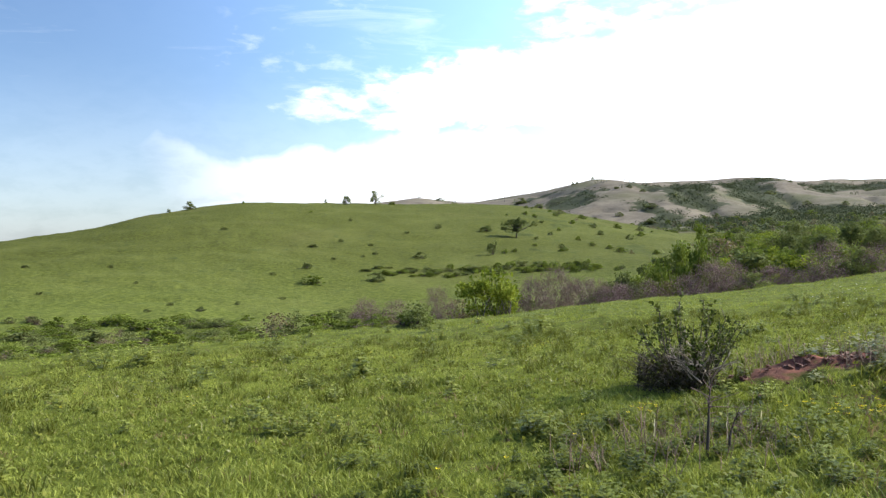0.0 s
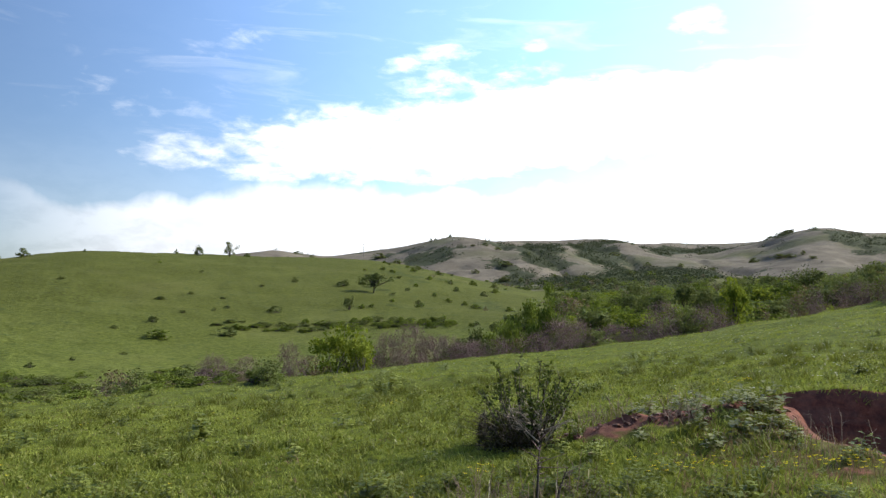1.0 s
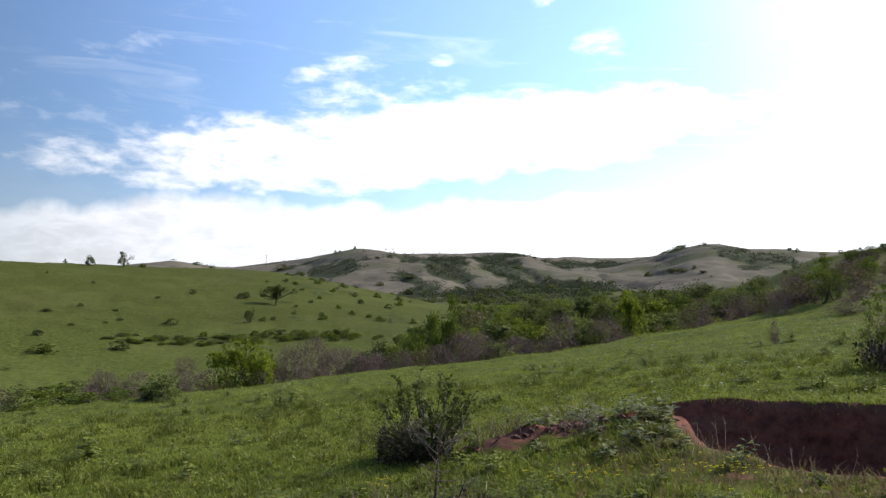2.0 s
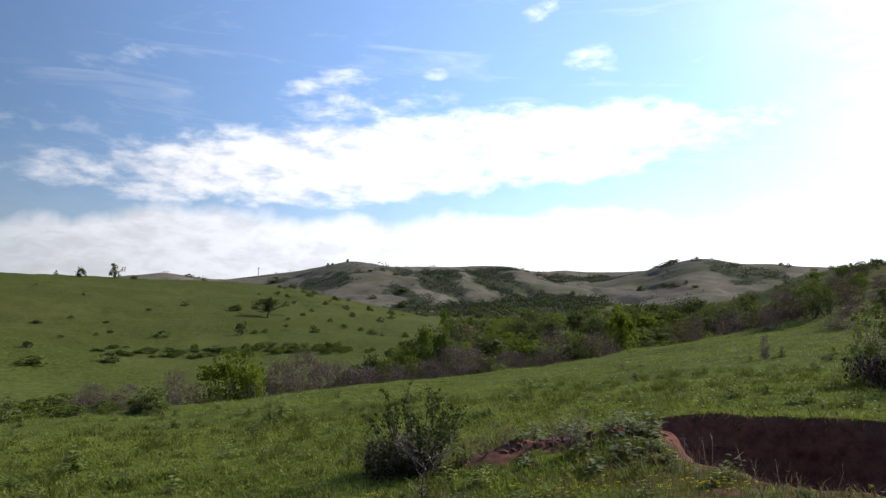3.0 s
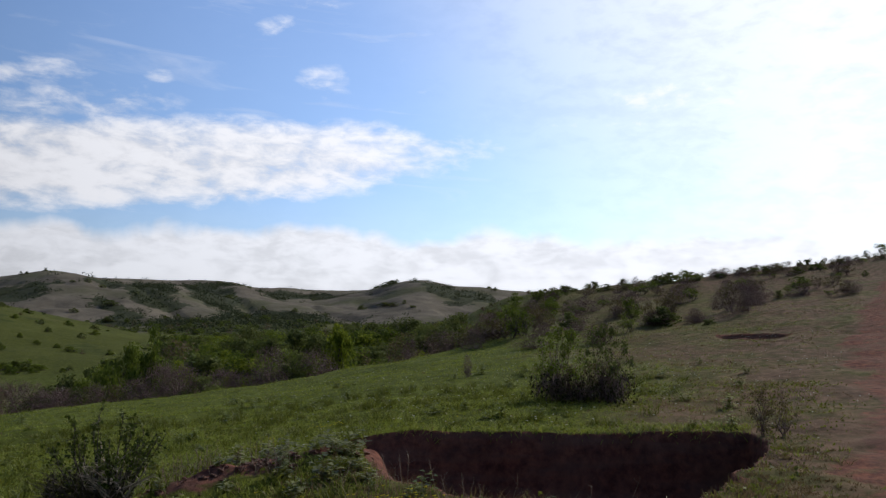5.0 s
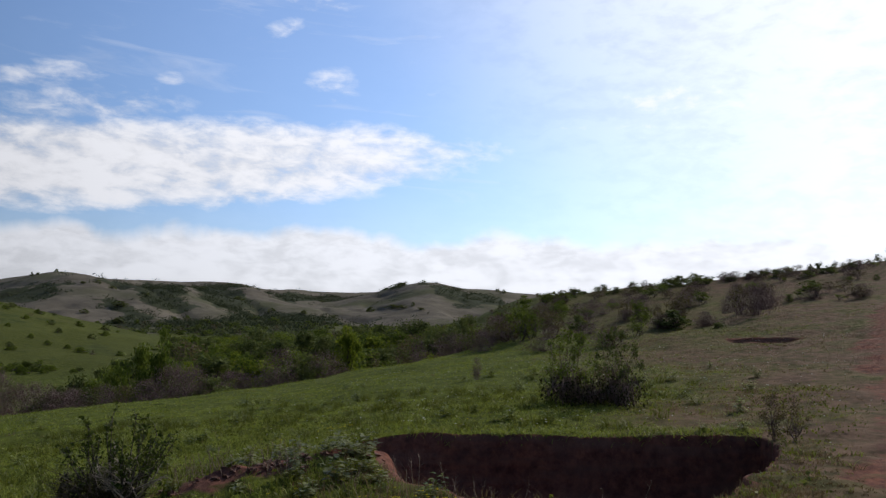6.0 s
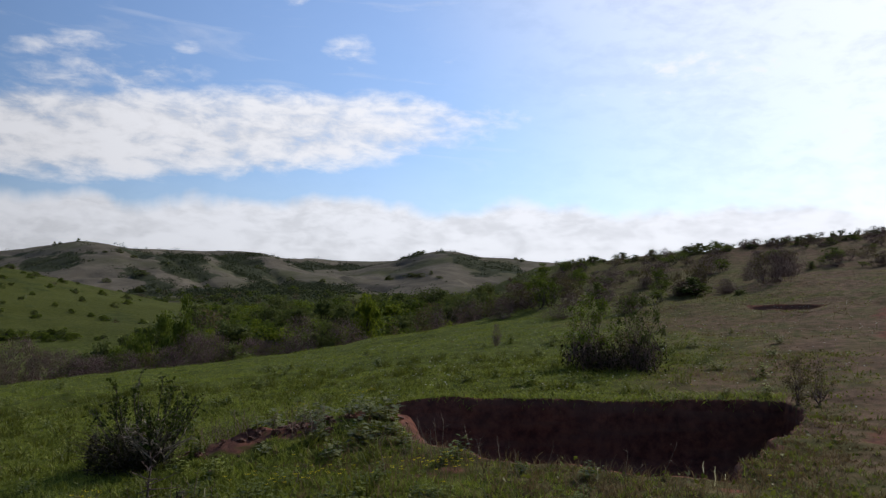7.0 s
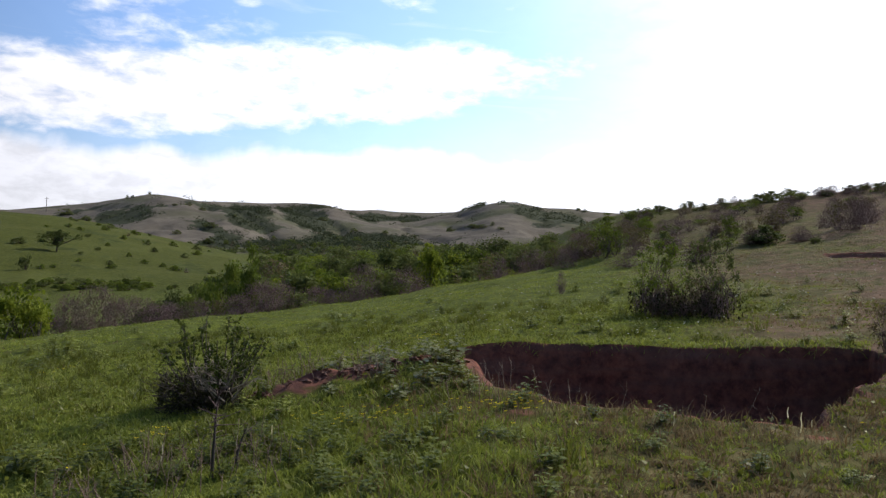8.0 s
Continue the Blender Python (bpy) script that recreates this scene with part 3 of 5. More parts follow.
def tubes(a, b, ra, rb, sides=4):
    """Tapered twigs from points a to points b."""
    way = unit(b - a)
    u = unit(np.cross(way, np.where(np.abs(way[:, 2:]) > 0.9, [[1.0, 0, 0]], [[0, 0, 1.0]])))
    v = np.cross(way, u)
    t = np.arange(sides) * 2 * np.pi / sides
    ring = u[:, None] * np.cos(t)[None, :, None] + v[:, None] * np.sin(t)[None, :, None]
    verts = np.concatenate([a[:, None] + ring * ra[:, None, None], b[:, None] + ring * rb[:, None, None]], 1)
    k = np.arange(sides)
    quad = np.stack([k, (k + 1) % sides, sides + (k + 1) % sides, sides + k], -1)
    return verts.reshape(-1, 3), (np.arange(len(a))[:, None, None] * 2 * sides + quad[None]).reshape(-1, 4)


def leaves(rng, at, size, droop=0.0):
    """Pointed leaves, each turned its own way."""
    n = len(at)
    along = unit(rng.normal(size=(n, 3)) + [0, 0, 0.25 - droop])
    across = unit(np.cross(along, rng.normal(size=(n, 3))))
    s = (np.asarray(size) * rng.uniform(0.55, 1.35, n))[:, None]
    lift = np.cross(along, across) * s * 0.12
    verts = np.stack([at - along * s * 0.5, at + across * s * 0.3 + lift, at + along * s * 0.6, at - across * s * 0.3 + lift], 1)
    return verts.reshape(-1, 3), np.arange(n * 4).reshape(-1, 4)


# ---- grass and small plants, past counting ----
def spread(rng, count, d0, d1, a0, a1):
    """Places spread evenly over a ring sector round the standing point."""
    d = np.sqrt(rng.uniform(d0 * d0, d1 * d1, count))
    a = np.radians(rng.uniform(a0, a1, count))
    return -d * np.sin(a), d * np.cos(a)


def blades(rng, x, y, tall, wide, lean=0.45, bent=True):
    """Blades of grass rooted at x, y: bent strips that taper to a tip."""
    n = len(x)
    z = ground_height(x, y) - 0.015
    turn, bow = rng.uniform(0, 2 * np.pi, n), rng.uniform(0, 2 * np.pi, n)
    side = np.stack([np.cos(turn), np.sin(turn), np.zeros(n)], -1) * wide[:, None] * 0.5
    tip = np.stack([np.cos(bow), np.sin(bow), np.zeros(n)], -1) * (tall * rng.uniform(0.1, 1.0, n) * lean)[:, None]
    base = np.stack([x, y, z], -1)
    up = np.zeros((n, 3))
    up[:, 2] = tall
    if bent:
        v = np.stack([base - side, base + side, base + tip * 0.35 + up * 0.6 + side * 0.8, base + tip * 0.35 + up * 0.6 - side * 0.8, base + tip + up], 1)
        o = np.arange(n)[:, None] * 5
        return v.reshape(-1, 3), [o + np.array([[0, 1, 2, 3]]), o + np.array([[3, 2, 4]])]
    v = np.stack([base - side, base + side, base + tip + up], 1)
    return v.reshape(-1, 3), [np.arange(n)[:, None] * 3 + np.array([[0, 1, 2]])]


def stuff(name, verts, faces, material, label, category):
    return tagged(new(name, mesh_from(name, verts, faces, material)), label, category, kind="stuff")


def bare(x, y):
    soil, _, _, worn = land_cover(x, y)
    return soil, worn


def tufts(rng, x, y, per, reach):
    """Spreads each spot into a tuft: places round it, and how far out each one lies."""
    a, r = rng.uniform(0, 2 * np.pi, (len(x), per)), np.sqrt(rng.uniform(0, 1, (len(x), per))) * reach[:, None]
    return (x[:, None] + r * np.cos(a)).ravel(), (y[:, None] + r * np.sin(a)).ravel()


def grow_grass():
    rng = np.random.default_rng(5)
    # ring, sector, tufts, blades in each, coarseness
    zones = [(2.6, 7, -74, 35, 9500, 17, 1.0, True), (7, 12, -72, 33, 17000, 13, 1.1, True), (12, 20, -70, 32, 30000, 9, 1.3, False), (20, 50, -70, 32, 60000, 5, 1.8, False), (0.5, 2.6, -180, 180, 1500, 14, 1.0, False), (2.6, 18, 34, 287, 11000, 9, 1.5, False)]
    for d0, d1, a0, a1, count, per, big, bent in zones:
        x, y = spread(rng, count, d0, d1, a0, a1)
        soil, dry = bare(x, y)
        lush = fractal(x / 1.5, y / 1.5, 3, 91)
        keep = rng.uniform(0, 1, count) > soil * 1.5 + (0.15 + 0.4 * step(np.hypot(x, y), 10, 14)) * dry + 0.38 * step(0.5 - lush, 0.0, 0.16)
        x, y, dry, lush = x[keep], y[keep], dry[keep], lush[keep]
        tall = (0.03 + 0.10 * rng.beta(1.4, 4, len(x)) + 0.11 * step(lush, 0.55, 0.78) * rng.uniform(0, 1, len(x)) ** 2) * (1 - 0.35 * dry)
        straw = rng.uniform(0, 1, len(x)) < 0.02 + 0.8 * dry
        reach = (0.02 + tall * 0.6) * big ** 0.5
        for name, pick, mat, label in (("meadow_grass", ~straw, BLADE, "fresh green meadow grass in uneven tufts"), ("dry_grass", straw, STRAW, "straw-coloured dry grass among the green")):
            bx, by = tufts(rng, x[pick], y[pick], per, reach[pick])
            h = np.repeat(tall[pick], per) * rng.uniform(0.4, 1.15, len(bx)) * big ** 0.2
            v, f = blades(rng, bx, by, h, rng.uniform(0.006, 0.013, len(bx)) * big ** 1.3, 1.4, bent)
            stuff(name, v, f, mat, label, "grass")
    # coarse tussocks, darker and taller than the sward
    x, y = spread(rng, 900, 3.5, 22, -72, 33)
    soil, worn = bare(x, y)
    keep = rng.uniform(0, 1, len(x)) > soil * 2 + worn * 1.1 + 0.4 * step(0.5 - fractal(x / 2.5, y / 2.5, 2, 93), 0, 0.1)
    x, y = x[keep], y[keep]
    tall = rng.uniform(0.10, 0.26, len(x))
    bx, by = tufts(rng, x, y, 44, 0.05 + tall * 0.45)
    v, f = blades(rng, bx, by, np.repeat(tall, 44) * rng.uniform(0.4, 1.2, len(bx)), rng.uniform(0.008, 0.016, len(bx)), 1.3, True)
    stuff("grass_tussocks", v, f, HERB, "coarse dark-green grass tussocks", "grass")
    # sods that hang over the back of the pit, and dry grass along its front
    edge = [(PIT[i], PIT[i + 1]) for i in range(6)]
    n = 2600
    pick, t = rng.integers(0, 6, n), rng.uniform(0, 1, n)
    a, b = np.array([e[0] for e in edge])[pick], np.array([e[1] for e in edge])[pick]
    at = a + (b - a) * t[:, None]
    out = unit(at) * rng.uniform(-0.12, 0.5, (n, 1))
    at = at + out
    keep = pit_inside(at[:, 0], at[:, 1]) < 0.03
    at = at[keep]
    v, f = blades(rng, at[:, 0], at[:, 1], rng.uniform(0.03, 0.13, len(at)), rng.uniform(0.008, 0.016, len(at)), 2.4, True)
    stuff("rim_sod", v, f, BLADE, "ragged turf hanging over the pit's rim", "turf")
    a, d = np.radians(rng.uniform(-64, -28, 8000)), rng.uniform(3.6, 9.6, 8000)
    x, y = -d * np.sin(a), d * np.cos(a)
    keep = (pit_inside(x, y) < 0.0) & (rng.uniform(0, 1, len(x)) < 0.45 + 0.55 * step(pit_inside(x, y), -1.2, -0.4))
    x, y = x[keep], y[keep]
    v, f = blades(rng, x, y, rng.uniform(0.05, 0.17, len(x)), rng.uniform(0.005, 0.010, len(x)), 1.1, True)
    stuff("pit_edge_grass", v, f, STRAW, "pale dry grass along the pit's edge", "grass")
    # low leafy cover between the tufts
    x, y = spread(rng, 36000, 2.5, 20, -72, 34)
    soil, dry = bare(x, y)
    keep = (rng.uniform(0, 1, len(x)) > soil * 1.6 + 0.4 * dry) & (fractal(x / 0.9, y / 0.9, 3, 97) > 0.42)
    x, y = x[keep], y[keep]
    at = np.stack([x, y, ground_height(x, y) + rng.uniform(0.01, 0.09, len(x))], -1)
    v, f = leaves(rng, at, 0.05)
    stuff("ground_herbs", v, f, HERB, "low leafy herbs between the grass tufts", "herbs")


grow_grass()

# ---- plants ----
def plant_form(rng, stems, clumps, per_clump, leaf, low, clump_size=0.11, stem_size=0.02, flat=1.0, twigs=0, uneven=0.35, vase=0.0):
    """The wood and leaves of a plant one metre high and about one metre across."""
    feet = rng.normal(scale=0.05, size=(stems, 3)) * [1, 1, 0]
    lean = rng.normal(scale=0.16, size=(stems, 3)) * [1, 1, 0] if stems > 1 else rng.normal(scale=0.04, size=(1, 3)) * [1, 1, 0]
    fork = feet + lean + np.array([0, 0, max(0.18, low * 0.9)])
    t = rng.uniform(0, 2 * np.pi, clumps)
    h = rng.uniform(0, 1, clumps) ** 0.8
    bulge = np.sin(np.pi * np.clip(0.32 + 0.64 * h, 0, 1)) ** 0.7
    r = 0.44 * bulge * np.sqrt(rng.uniform(0.12, 1, clumps)) * (1 + uneven * np.sin(2 * t + rng.uniform(0, 6)) * rng.uniform(0.3, 1, clumps))
    r = r * (1 - vase + vase * (0.25 + 1.15 * h))
    mid = np.stack([r * np.cos(t), r * np.sin(t) * flat, low + (0.94 - low) * h * (1 - 0.25 * uneven * rng.uniform(0, 1, clumps))], -1)
    own = rng.integers(0, stems, clumps)
    bend = fork[own] * 0.45 + mid * 0.55 + rng.normal(scale=0.035, size=(clumps, 3))
    a = np.concatenate([feet, fork[own], bend])
    b = np.concatenate([fork, bend, mid])
    ra = np.concatenate([np.full(stems, stem_size), np.full(clumps, stem_size * 0.5), np.full(clumps, stem_size * 0.28)])
    rb = np.concatenate([np.full(stems, stem_size * 0.7), np.full(clumps, stem_size * 0.28), np.full(clumps, stem_size * 0.1)])
    if twigs:
        root = np.repeat(mid, twigs, 0) + rng.normal(scale=clump_size * 0.5, size=(clumps * twigs, 3))
        tip = root + (unit(rng.normal(size=root.shape) + [0, 0, 0.8]) * rng.uniform(0.5, 1.6, (len(root), 1)) * clump_size)
        a, b = np.concatenate([a, root]), np.concatenate([b, tip])
        ra, rb = np.append(ra, np.full(len(root), stem_size * 0.2)), np.append(rb, np.full(len(root), stem_size * 0.07))
    wood = tubes(a, b, ra, rb, 4 if stems < 3 else 3)
    at = np.repeat(mid, per_clump, 0)
    at = at + np.clip(rng.normal(size=at.shape), -1.5, 1.5) * clump_size * np.repeat(rng.uniform(0.5, 1.3, clumps), per_clump)[:, None] * [1, 1, 0.75]
    at[:, 2] = np.maximum(at[:, 2], 0.02)
    return wood, leaves(rng, at, leaf)


def plant(name, wood_name, crown_name, rng, wood_mat, leaf_mat, **form):
    """A plant at unit size: an Empty at its foot with its wood and its foliage."""
    (wv, wf), (lv, lf) = plant_form(rng, **form)
    root = new(name)
    wood = part(wood_name, mesh_from(wood_name, wv, wf, wood_mat), root)
    if wood_name != "trunk":
        wood["kind"] = "stuff"
    part(crown_name, mesh_from(crown_name, lv, lf, leaf_mat), root)["kind"] = "stuff"
    return root


USED = set()


def stand(proto, x, y, tall, wide, turn, label, category, group, sink=0.03):
    """Puts the plant, or a copy of it once it stands somewhere, on the ground."""
    m = pose(x, y, height_at(x, y) - sink * tall, 0, 0, turn) @ Matrix.Diagonal((wide, wide, tall, 1))
    if proto.name in USED:
        ob = copy_thing(proto, m @ Matrix.Diagonal((*(1 / s for s in proto.scale), 1)))
    else:
        proto.matrix_basis = m
        USED.add(proto.name)
        ob = proto
    return tagged(ob, label, category, group)


rng = np.random.default_rng(11)
TREE = dict(stems=1, clumps=17, per_clump=106, leaf=0.054, low=0.26, clump_size=0.092, stem_size=0.03, uneven=0.95)
BIG_SHRUB = dict(stems=5, clumps=24, per_clump=56, leaf=0.058, low=0.05, clump_size=0.088, stem_size=0.018, uneven=0.9)
FAR_SHRUB = dict(stems=3, clumps=26, per_clump=26, leaf=0.10, low=0.0, clump_size=0.085, stem_size=0.025, uneven=0.6)
STEMMED = dict(stems=7, clumps=30, per_clump=16, leaf=0.05, low=0.34, clump_size=0.075, stem_size=0.014, twigs=9, uneven=0.7, vase=0.7)
THICKET = dict(stems=11, clumps=70, per_clump=14, leaf=0.024, low=0.06, clump_size=0.10, stem_size=0.010, twigs=18, uneven=0.5)

trees = {
    "green": [plant("green_tree", "trunk", "crown", rng, BARK, LEAF, **TREE) for _ in range(4)],
    "bright": [plant("young_green_tree", "trunk", "crown", rng, BARK, BRIGHT, **TREE) for _ in range(2)],
    "dark": [plant("dark_tree", "trunk", "crown", rng, BARK, DUSKY, **{**TREE, "low": 0.15}) for _ in range(3)],
}
shrubs = {
    "green": [plant("green_shrub", "branchwork", "foliage", rng, BARK, LEAF, **BIG_SHRUB) for _ in range(3)],
    "bright": [plant("bright_shrub", "branchwork", "foliage", rng, BARK, BRIGHT, **BIG_SHRUB) for _ in range(2)],
    "dark": [plant("dusky_shrub", "branchwork", "foliage", rng, BARK, DUSKY, **BIG_SHRUB) for _ in range(2)],
    "brown": [plant("brownish_shrub", "branchwork", "foliage", rng, TWIG, BROWNISH, **{**BIG_SHRUB, "per_clump": 15, "twigs": 8}) for _ in range(2)],
    "stemmed": [plant("stemmed_shrub", "branchwork", "foliage", rng, TWIG, BROWNISH, **STEMMED) for _ in range(2)],
    "stemmed_green": [plant("leafy_stemmed_shrub", "branchwork", "foliage", rng, BARK, LEAF, **{**STEMMED, "per_clump": 26}) for _ in range(2)],
    "bare": [plant("bare_thicket", "branchwork", "bud_cover", rng, TWIG, BUDS, **THICKET) for _ in range(3)],
    "far": [plant("hill_shrub", "branchwork", "foliage", rng, BARK, DUSKY, **FAR_SHRUB) for _ in range(3)],
    "far_green": [plant("hill_bush", "branchwork", "foliage", rng, BARK, LEAF, **FAR_SHRUB) for _ in range(2)],
}
WORDS = {
    "green": "leafy green shrub with several stems", "bright": "bright young-green shrub beside the gully", "dark": "dusky dark-green dense shrub",
    "brown": "brownish half-bare shrub on the slope", "bare": "bare purple-brown twiggy thicket by the meadow", "far": "small dark shrub dotted on the hillside",
    "far_green": "small green bush on the grassy hillside", "stemmed": "brown half-leafed shrub on several bare stems", "stemmed_green": "green leafy shrub on several bare stems",
}
TREE_WORDS = {"green": "green broad-leaved tree in the gully", "bright": "young tree with fresh yellow-green leaves", "dark": "dark dense round-crowned tree in the valley"}


def put_shrubs(rows, kinds, group, sink=0.13):
    for n, (x, y, tall, wide) in enumerate(rows):
        kind = kinds[n % len(kinds)]
        stand(shrubs[kind][n % len(shrubs[kind])], x, y, tall, wide, (n * 67) % 360, WORDS[kind], "shrub", group, sink)


def put_trees(rows, group):
    for n, (kind, x, y, tall, wide) in enumerate(rows):
        stand(trees[kind][n % len(trees[kind])], x, y, tall, wide, (n * 97) % 360, TREE_WORDS[kind], "tree", group)


more = np.random.default_rng(21)
# the green hill across the gully: x, y, height, width
HILL_SHRUBS = [
    (-46.8, 146.6, 1.8, 2.6), (-48.4, 139.7, 0.9, 0.9), (-38.9, 154.2, 0.6, 0.7), (-25.6, 172.8, 1.0, 1.1), (-20.5, 168.1, 2.5, 2.3),
    (-10.8, 169.6, 1.0, 2.0), (-0.7, 126.8, 0.9, 1.5), (6.9, 123.8, 1.25, 2.5), (8.0, 102.2, 0.7, 1.1), (-2.8, 96.6, 1.0, 2.1),
    (-14.6, 84.4, 0.9, 1.3), (-12.4, 75.7, 1.0, 2.2), (-6.7, 79.0, 1.0, 2.3), (6.4, 100.1, 2.4, 1.7), (-23.5, 141.0, 0.5, 0.9), (-15.3, 131.3, 0.5, 0.8),
]
put_shrubs(HILL_SHRUBS, ["far", "far", "far_green"], "shrubs on the green hill")
LOW_SHRUBS = [
    (-30.7, 111.0, 0.5, 1.2), (-33.6, 79.9, 0.35, 0.8), (-27.4, 70.7, 0.3, 0.6), (-17.5, 57.1, 0.4, 0.9), (-41.8, 79.1, 0.4, 1.0), (-16.6, 100.8, 0.4, 1.8),
    (-14.0, 108.6, 0.4, 1.0), (-9.6, 105.8, 0.4, 1.0), (-8.4, 98.3, 0.4, 1.1), (-9.7, 96.0, 0.3, 0.7), (-5.5, 118.9, 0.4, 1.0), (-17.1, 79.5, 0.45, 0.9),
    (-20.5, 59.3, 0.3, 0.7), (-31.7, 62.2, 0.3, 0.6), (-20.7, 55.3, 0.3, 0.6), (-16.0, 61.6, 0.3, 0.5), (-12.8, 92.2, 0.4, 0.8), (-13.4, 65.8, 0.3, 0.8),
]
put_shrubs(LOW_SHRUBS, ["far"], "low shrubs on the green hill")
HEDGE = []
for n in range(74):
    t = n / 73
    if math.sin(n * 0.9) + math.sin(n * 2.3) > 1.2:
        continue
    HEDGE.append((-8.5 + 26 * t + 0.5 * math.sin(n * 2.3), 86.0 + 3.5 * t * t + 2.4 * math.sin(n * 1.7), 0.35 + 0.6 * t * (1 - 0.3 * t) + 0.2 * math.sin(n * 3.1), 1.5 + 0.5 * math.sin(n * 1.3)))
put_shrubs(HEDGE, ["far_green", "far", "far_green"], "line of shrubs across the hill")
HILL_RIGHT = [
    (22.9, 160.9, 1.0, 1.9), (22.4, 183.8, 1.3, 3.0), (24.2, 147.9, 1.0, 1.5), (27.9, 145.8, 1.0, 1.5), (20.7, 121.2, 0.8, 1.1), (26.3, 132.3, 0.9, 1.4), (33.5, 152.1, 1.2, 2.1),
    (17.1, 124.9, 0.7, 1.1), (12.8, 109.9, 0.6, 1.0), (30.5, 129.4, 1.0, 1.6), (21.6, 114.4, 0.7, 1.1), (16.6, 110.5, 0.7, 1.0), (23.4, 111.2, 0.7, 1.2), (17.9, 142.5, 0.8, 1.3),
    (9.4, 103.4, 0.6, 1.0), (38.7, 154.8, 1.2, 2.0), (29.0, 165.0, 1.2, 2.2), (25.5, 172.0, 1.2, 2.6), (35.0, 140.0, 1.1, 1.9), (14.0, 118.0, 0.6, 1.0), (19.5, 133.0, 0.7, 1.1),
]
put_shrubs(HILL_RIGHT, ["far_green", "far"], "shrubs on the green hill")
for n in range(110):
    az, d = more.uniform(-19, -4), more.uniform(84, 185)
    x, y = polar(az, d)
    if float(scrub_mask(np.array([x]), np.array([y]))[0]) < 0.2:
        continue
    kind = ("far_green", "far", "far_green", "brown")[n % 4]
    tall = more.uniform(0.35, 0.95)
    stand(shrubs[kind][n % 2], x, y, tall, tall * more.uniform(1.3, 2.4), more.uniform(0, 360), WORDS[kind], "shrub", "shrubs on the green hill", 0.1)
lone = plant("spreading_tree", "trunk", "crown", rng, BARK, DUSKY, **{**TREE, "clumps": 30, "per_clump": 80, "low": 0.32, "clump_size": 0.085, "vase": 0.2, "stem_size": 0.035})
stand(lone, 11.1, 119.7, 3.3, 4.4, 40, "lone spreading green tree on the hillside", "tree", "")
stand(trees["dark"][0], -14.0, 164.1, 3.5, 2.5, 10, "slender dark tree on the hill crest", "tree", "")

# the gully between meadow and hill
for n in range(640):
    az, d = more.uniform(1, 35), more.uniform(29, 60)
    x, y = polar(az, d)
    kind = ("green", "far_green", "dark", "far_green", "brown", "green", "far")[n % 7]
    if float(scrub_mask(np.array([x]), np.array([y]))[0]) < 0.15:
        continue
    tall = more.uniform(0.2, 0.55) + 0.35 * more.uniform(0, 1) ** 4
    stand(shrubs[kind][n % 2], x, y, tall, tall * more.uniform(1.6, 3.4), more.uniform(0, 360), "low green bush along the gully bank", "shrub", "bushes along the gully", 0.08)
# bushes on the bank: kind, azimuth, distance, height, width
GULLY_BANK = [
    ("brown", 12, 36, 1.5, 2.6), ("dark", 10.5, 37, 1.6, 2.2), ("green", 9, 37, 1.5, 2.4), ("bare", 5.5, 36, 1.7, 2.2), ("bare", 3.5, 37, 1.6, 2.0),
    ("dark", 2, 38, 1.5, 2.4), ("bare", 0.5, 35, 1.7, 1.5), ("dark", 7.2, 38, 1.6, 2.0), ("brown", -1, 39, 1.6, 2.2), ("bright", -2.2, 42, 2.9, 2.9),
    ("bright", -3.6, 43, 3.6, 3.4), ("bright", -4.6, 42, 2.6, 2.6), ("dark", -11.6, 43, 1.7, 2.6), ("brown", -12.4, 45, 1.8, 2.8), ("dark", -13.3, 44, 1.9, 2.4),
    ("green", -14.1, 46, 1.8, 2.6), ("bare", -10.8, 43, 2.4, 3.0), ("bare", -11.9, 42, 1.7, 2.6), ("bare", -6.6, 44, 3.1, 3.0), ("bare", -8, 45, 3.7, 3.4),
]
# the purple thickets at the bend
GULLY_BEND = [
    ("bare", -9.3, 45, 3.1, 3.0), ("dark", -10.6, 47, 2.6, 2.8), ("dark", -5.6, 47, 2.2, 2.6), ("green", -12.2, 50, 1.9, 2.6), ("dark", -13.4, 50, 2.8, 2.6),
    ("green", -14.8, 51, 2.6, 2.6), ("bare", -12.8, 43, 1.6, 2.2), ("bare", -14.6, 43, 1.5, 2.2), ("brown", -15.8, 44, 1.8, 2.0), ("bare", -18.6, 44, 2.1, 2.8),
    ("bare", -20, 45, 2.1, 3.0), ("dark", -21.4, 45, 1.8, 3.0), ("bare", -22.8, 46, 1.6, 3.0), ("bare", -24.2, 46, 1.2, 3.2), ("bare", -25.8, 47, 2.4, 3.2),
    ("dark", -27.3, 48, 2.7, 3.2), ("bare", -28.8, 48, 2.0, 3.0), ("bare", -17.2, 43, 1.4, 2.4), ("green", -20.4, 52, 2.6, 2.6), ("dark", -22.0, 54, 2.8, 2.8),
]
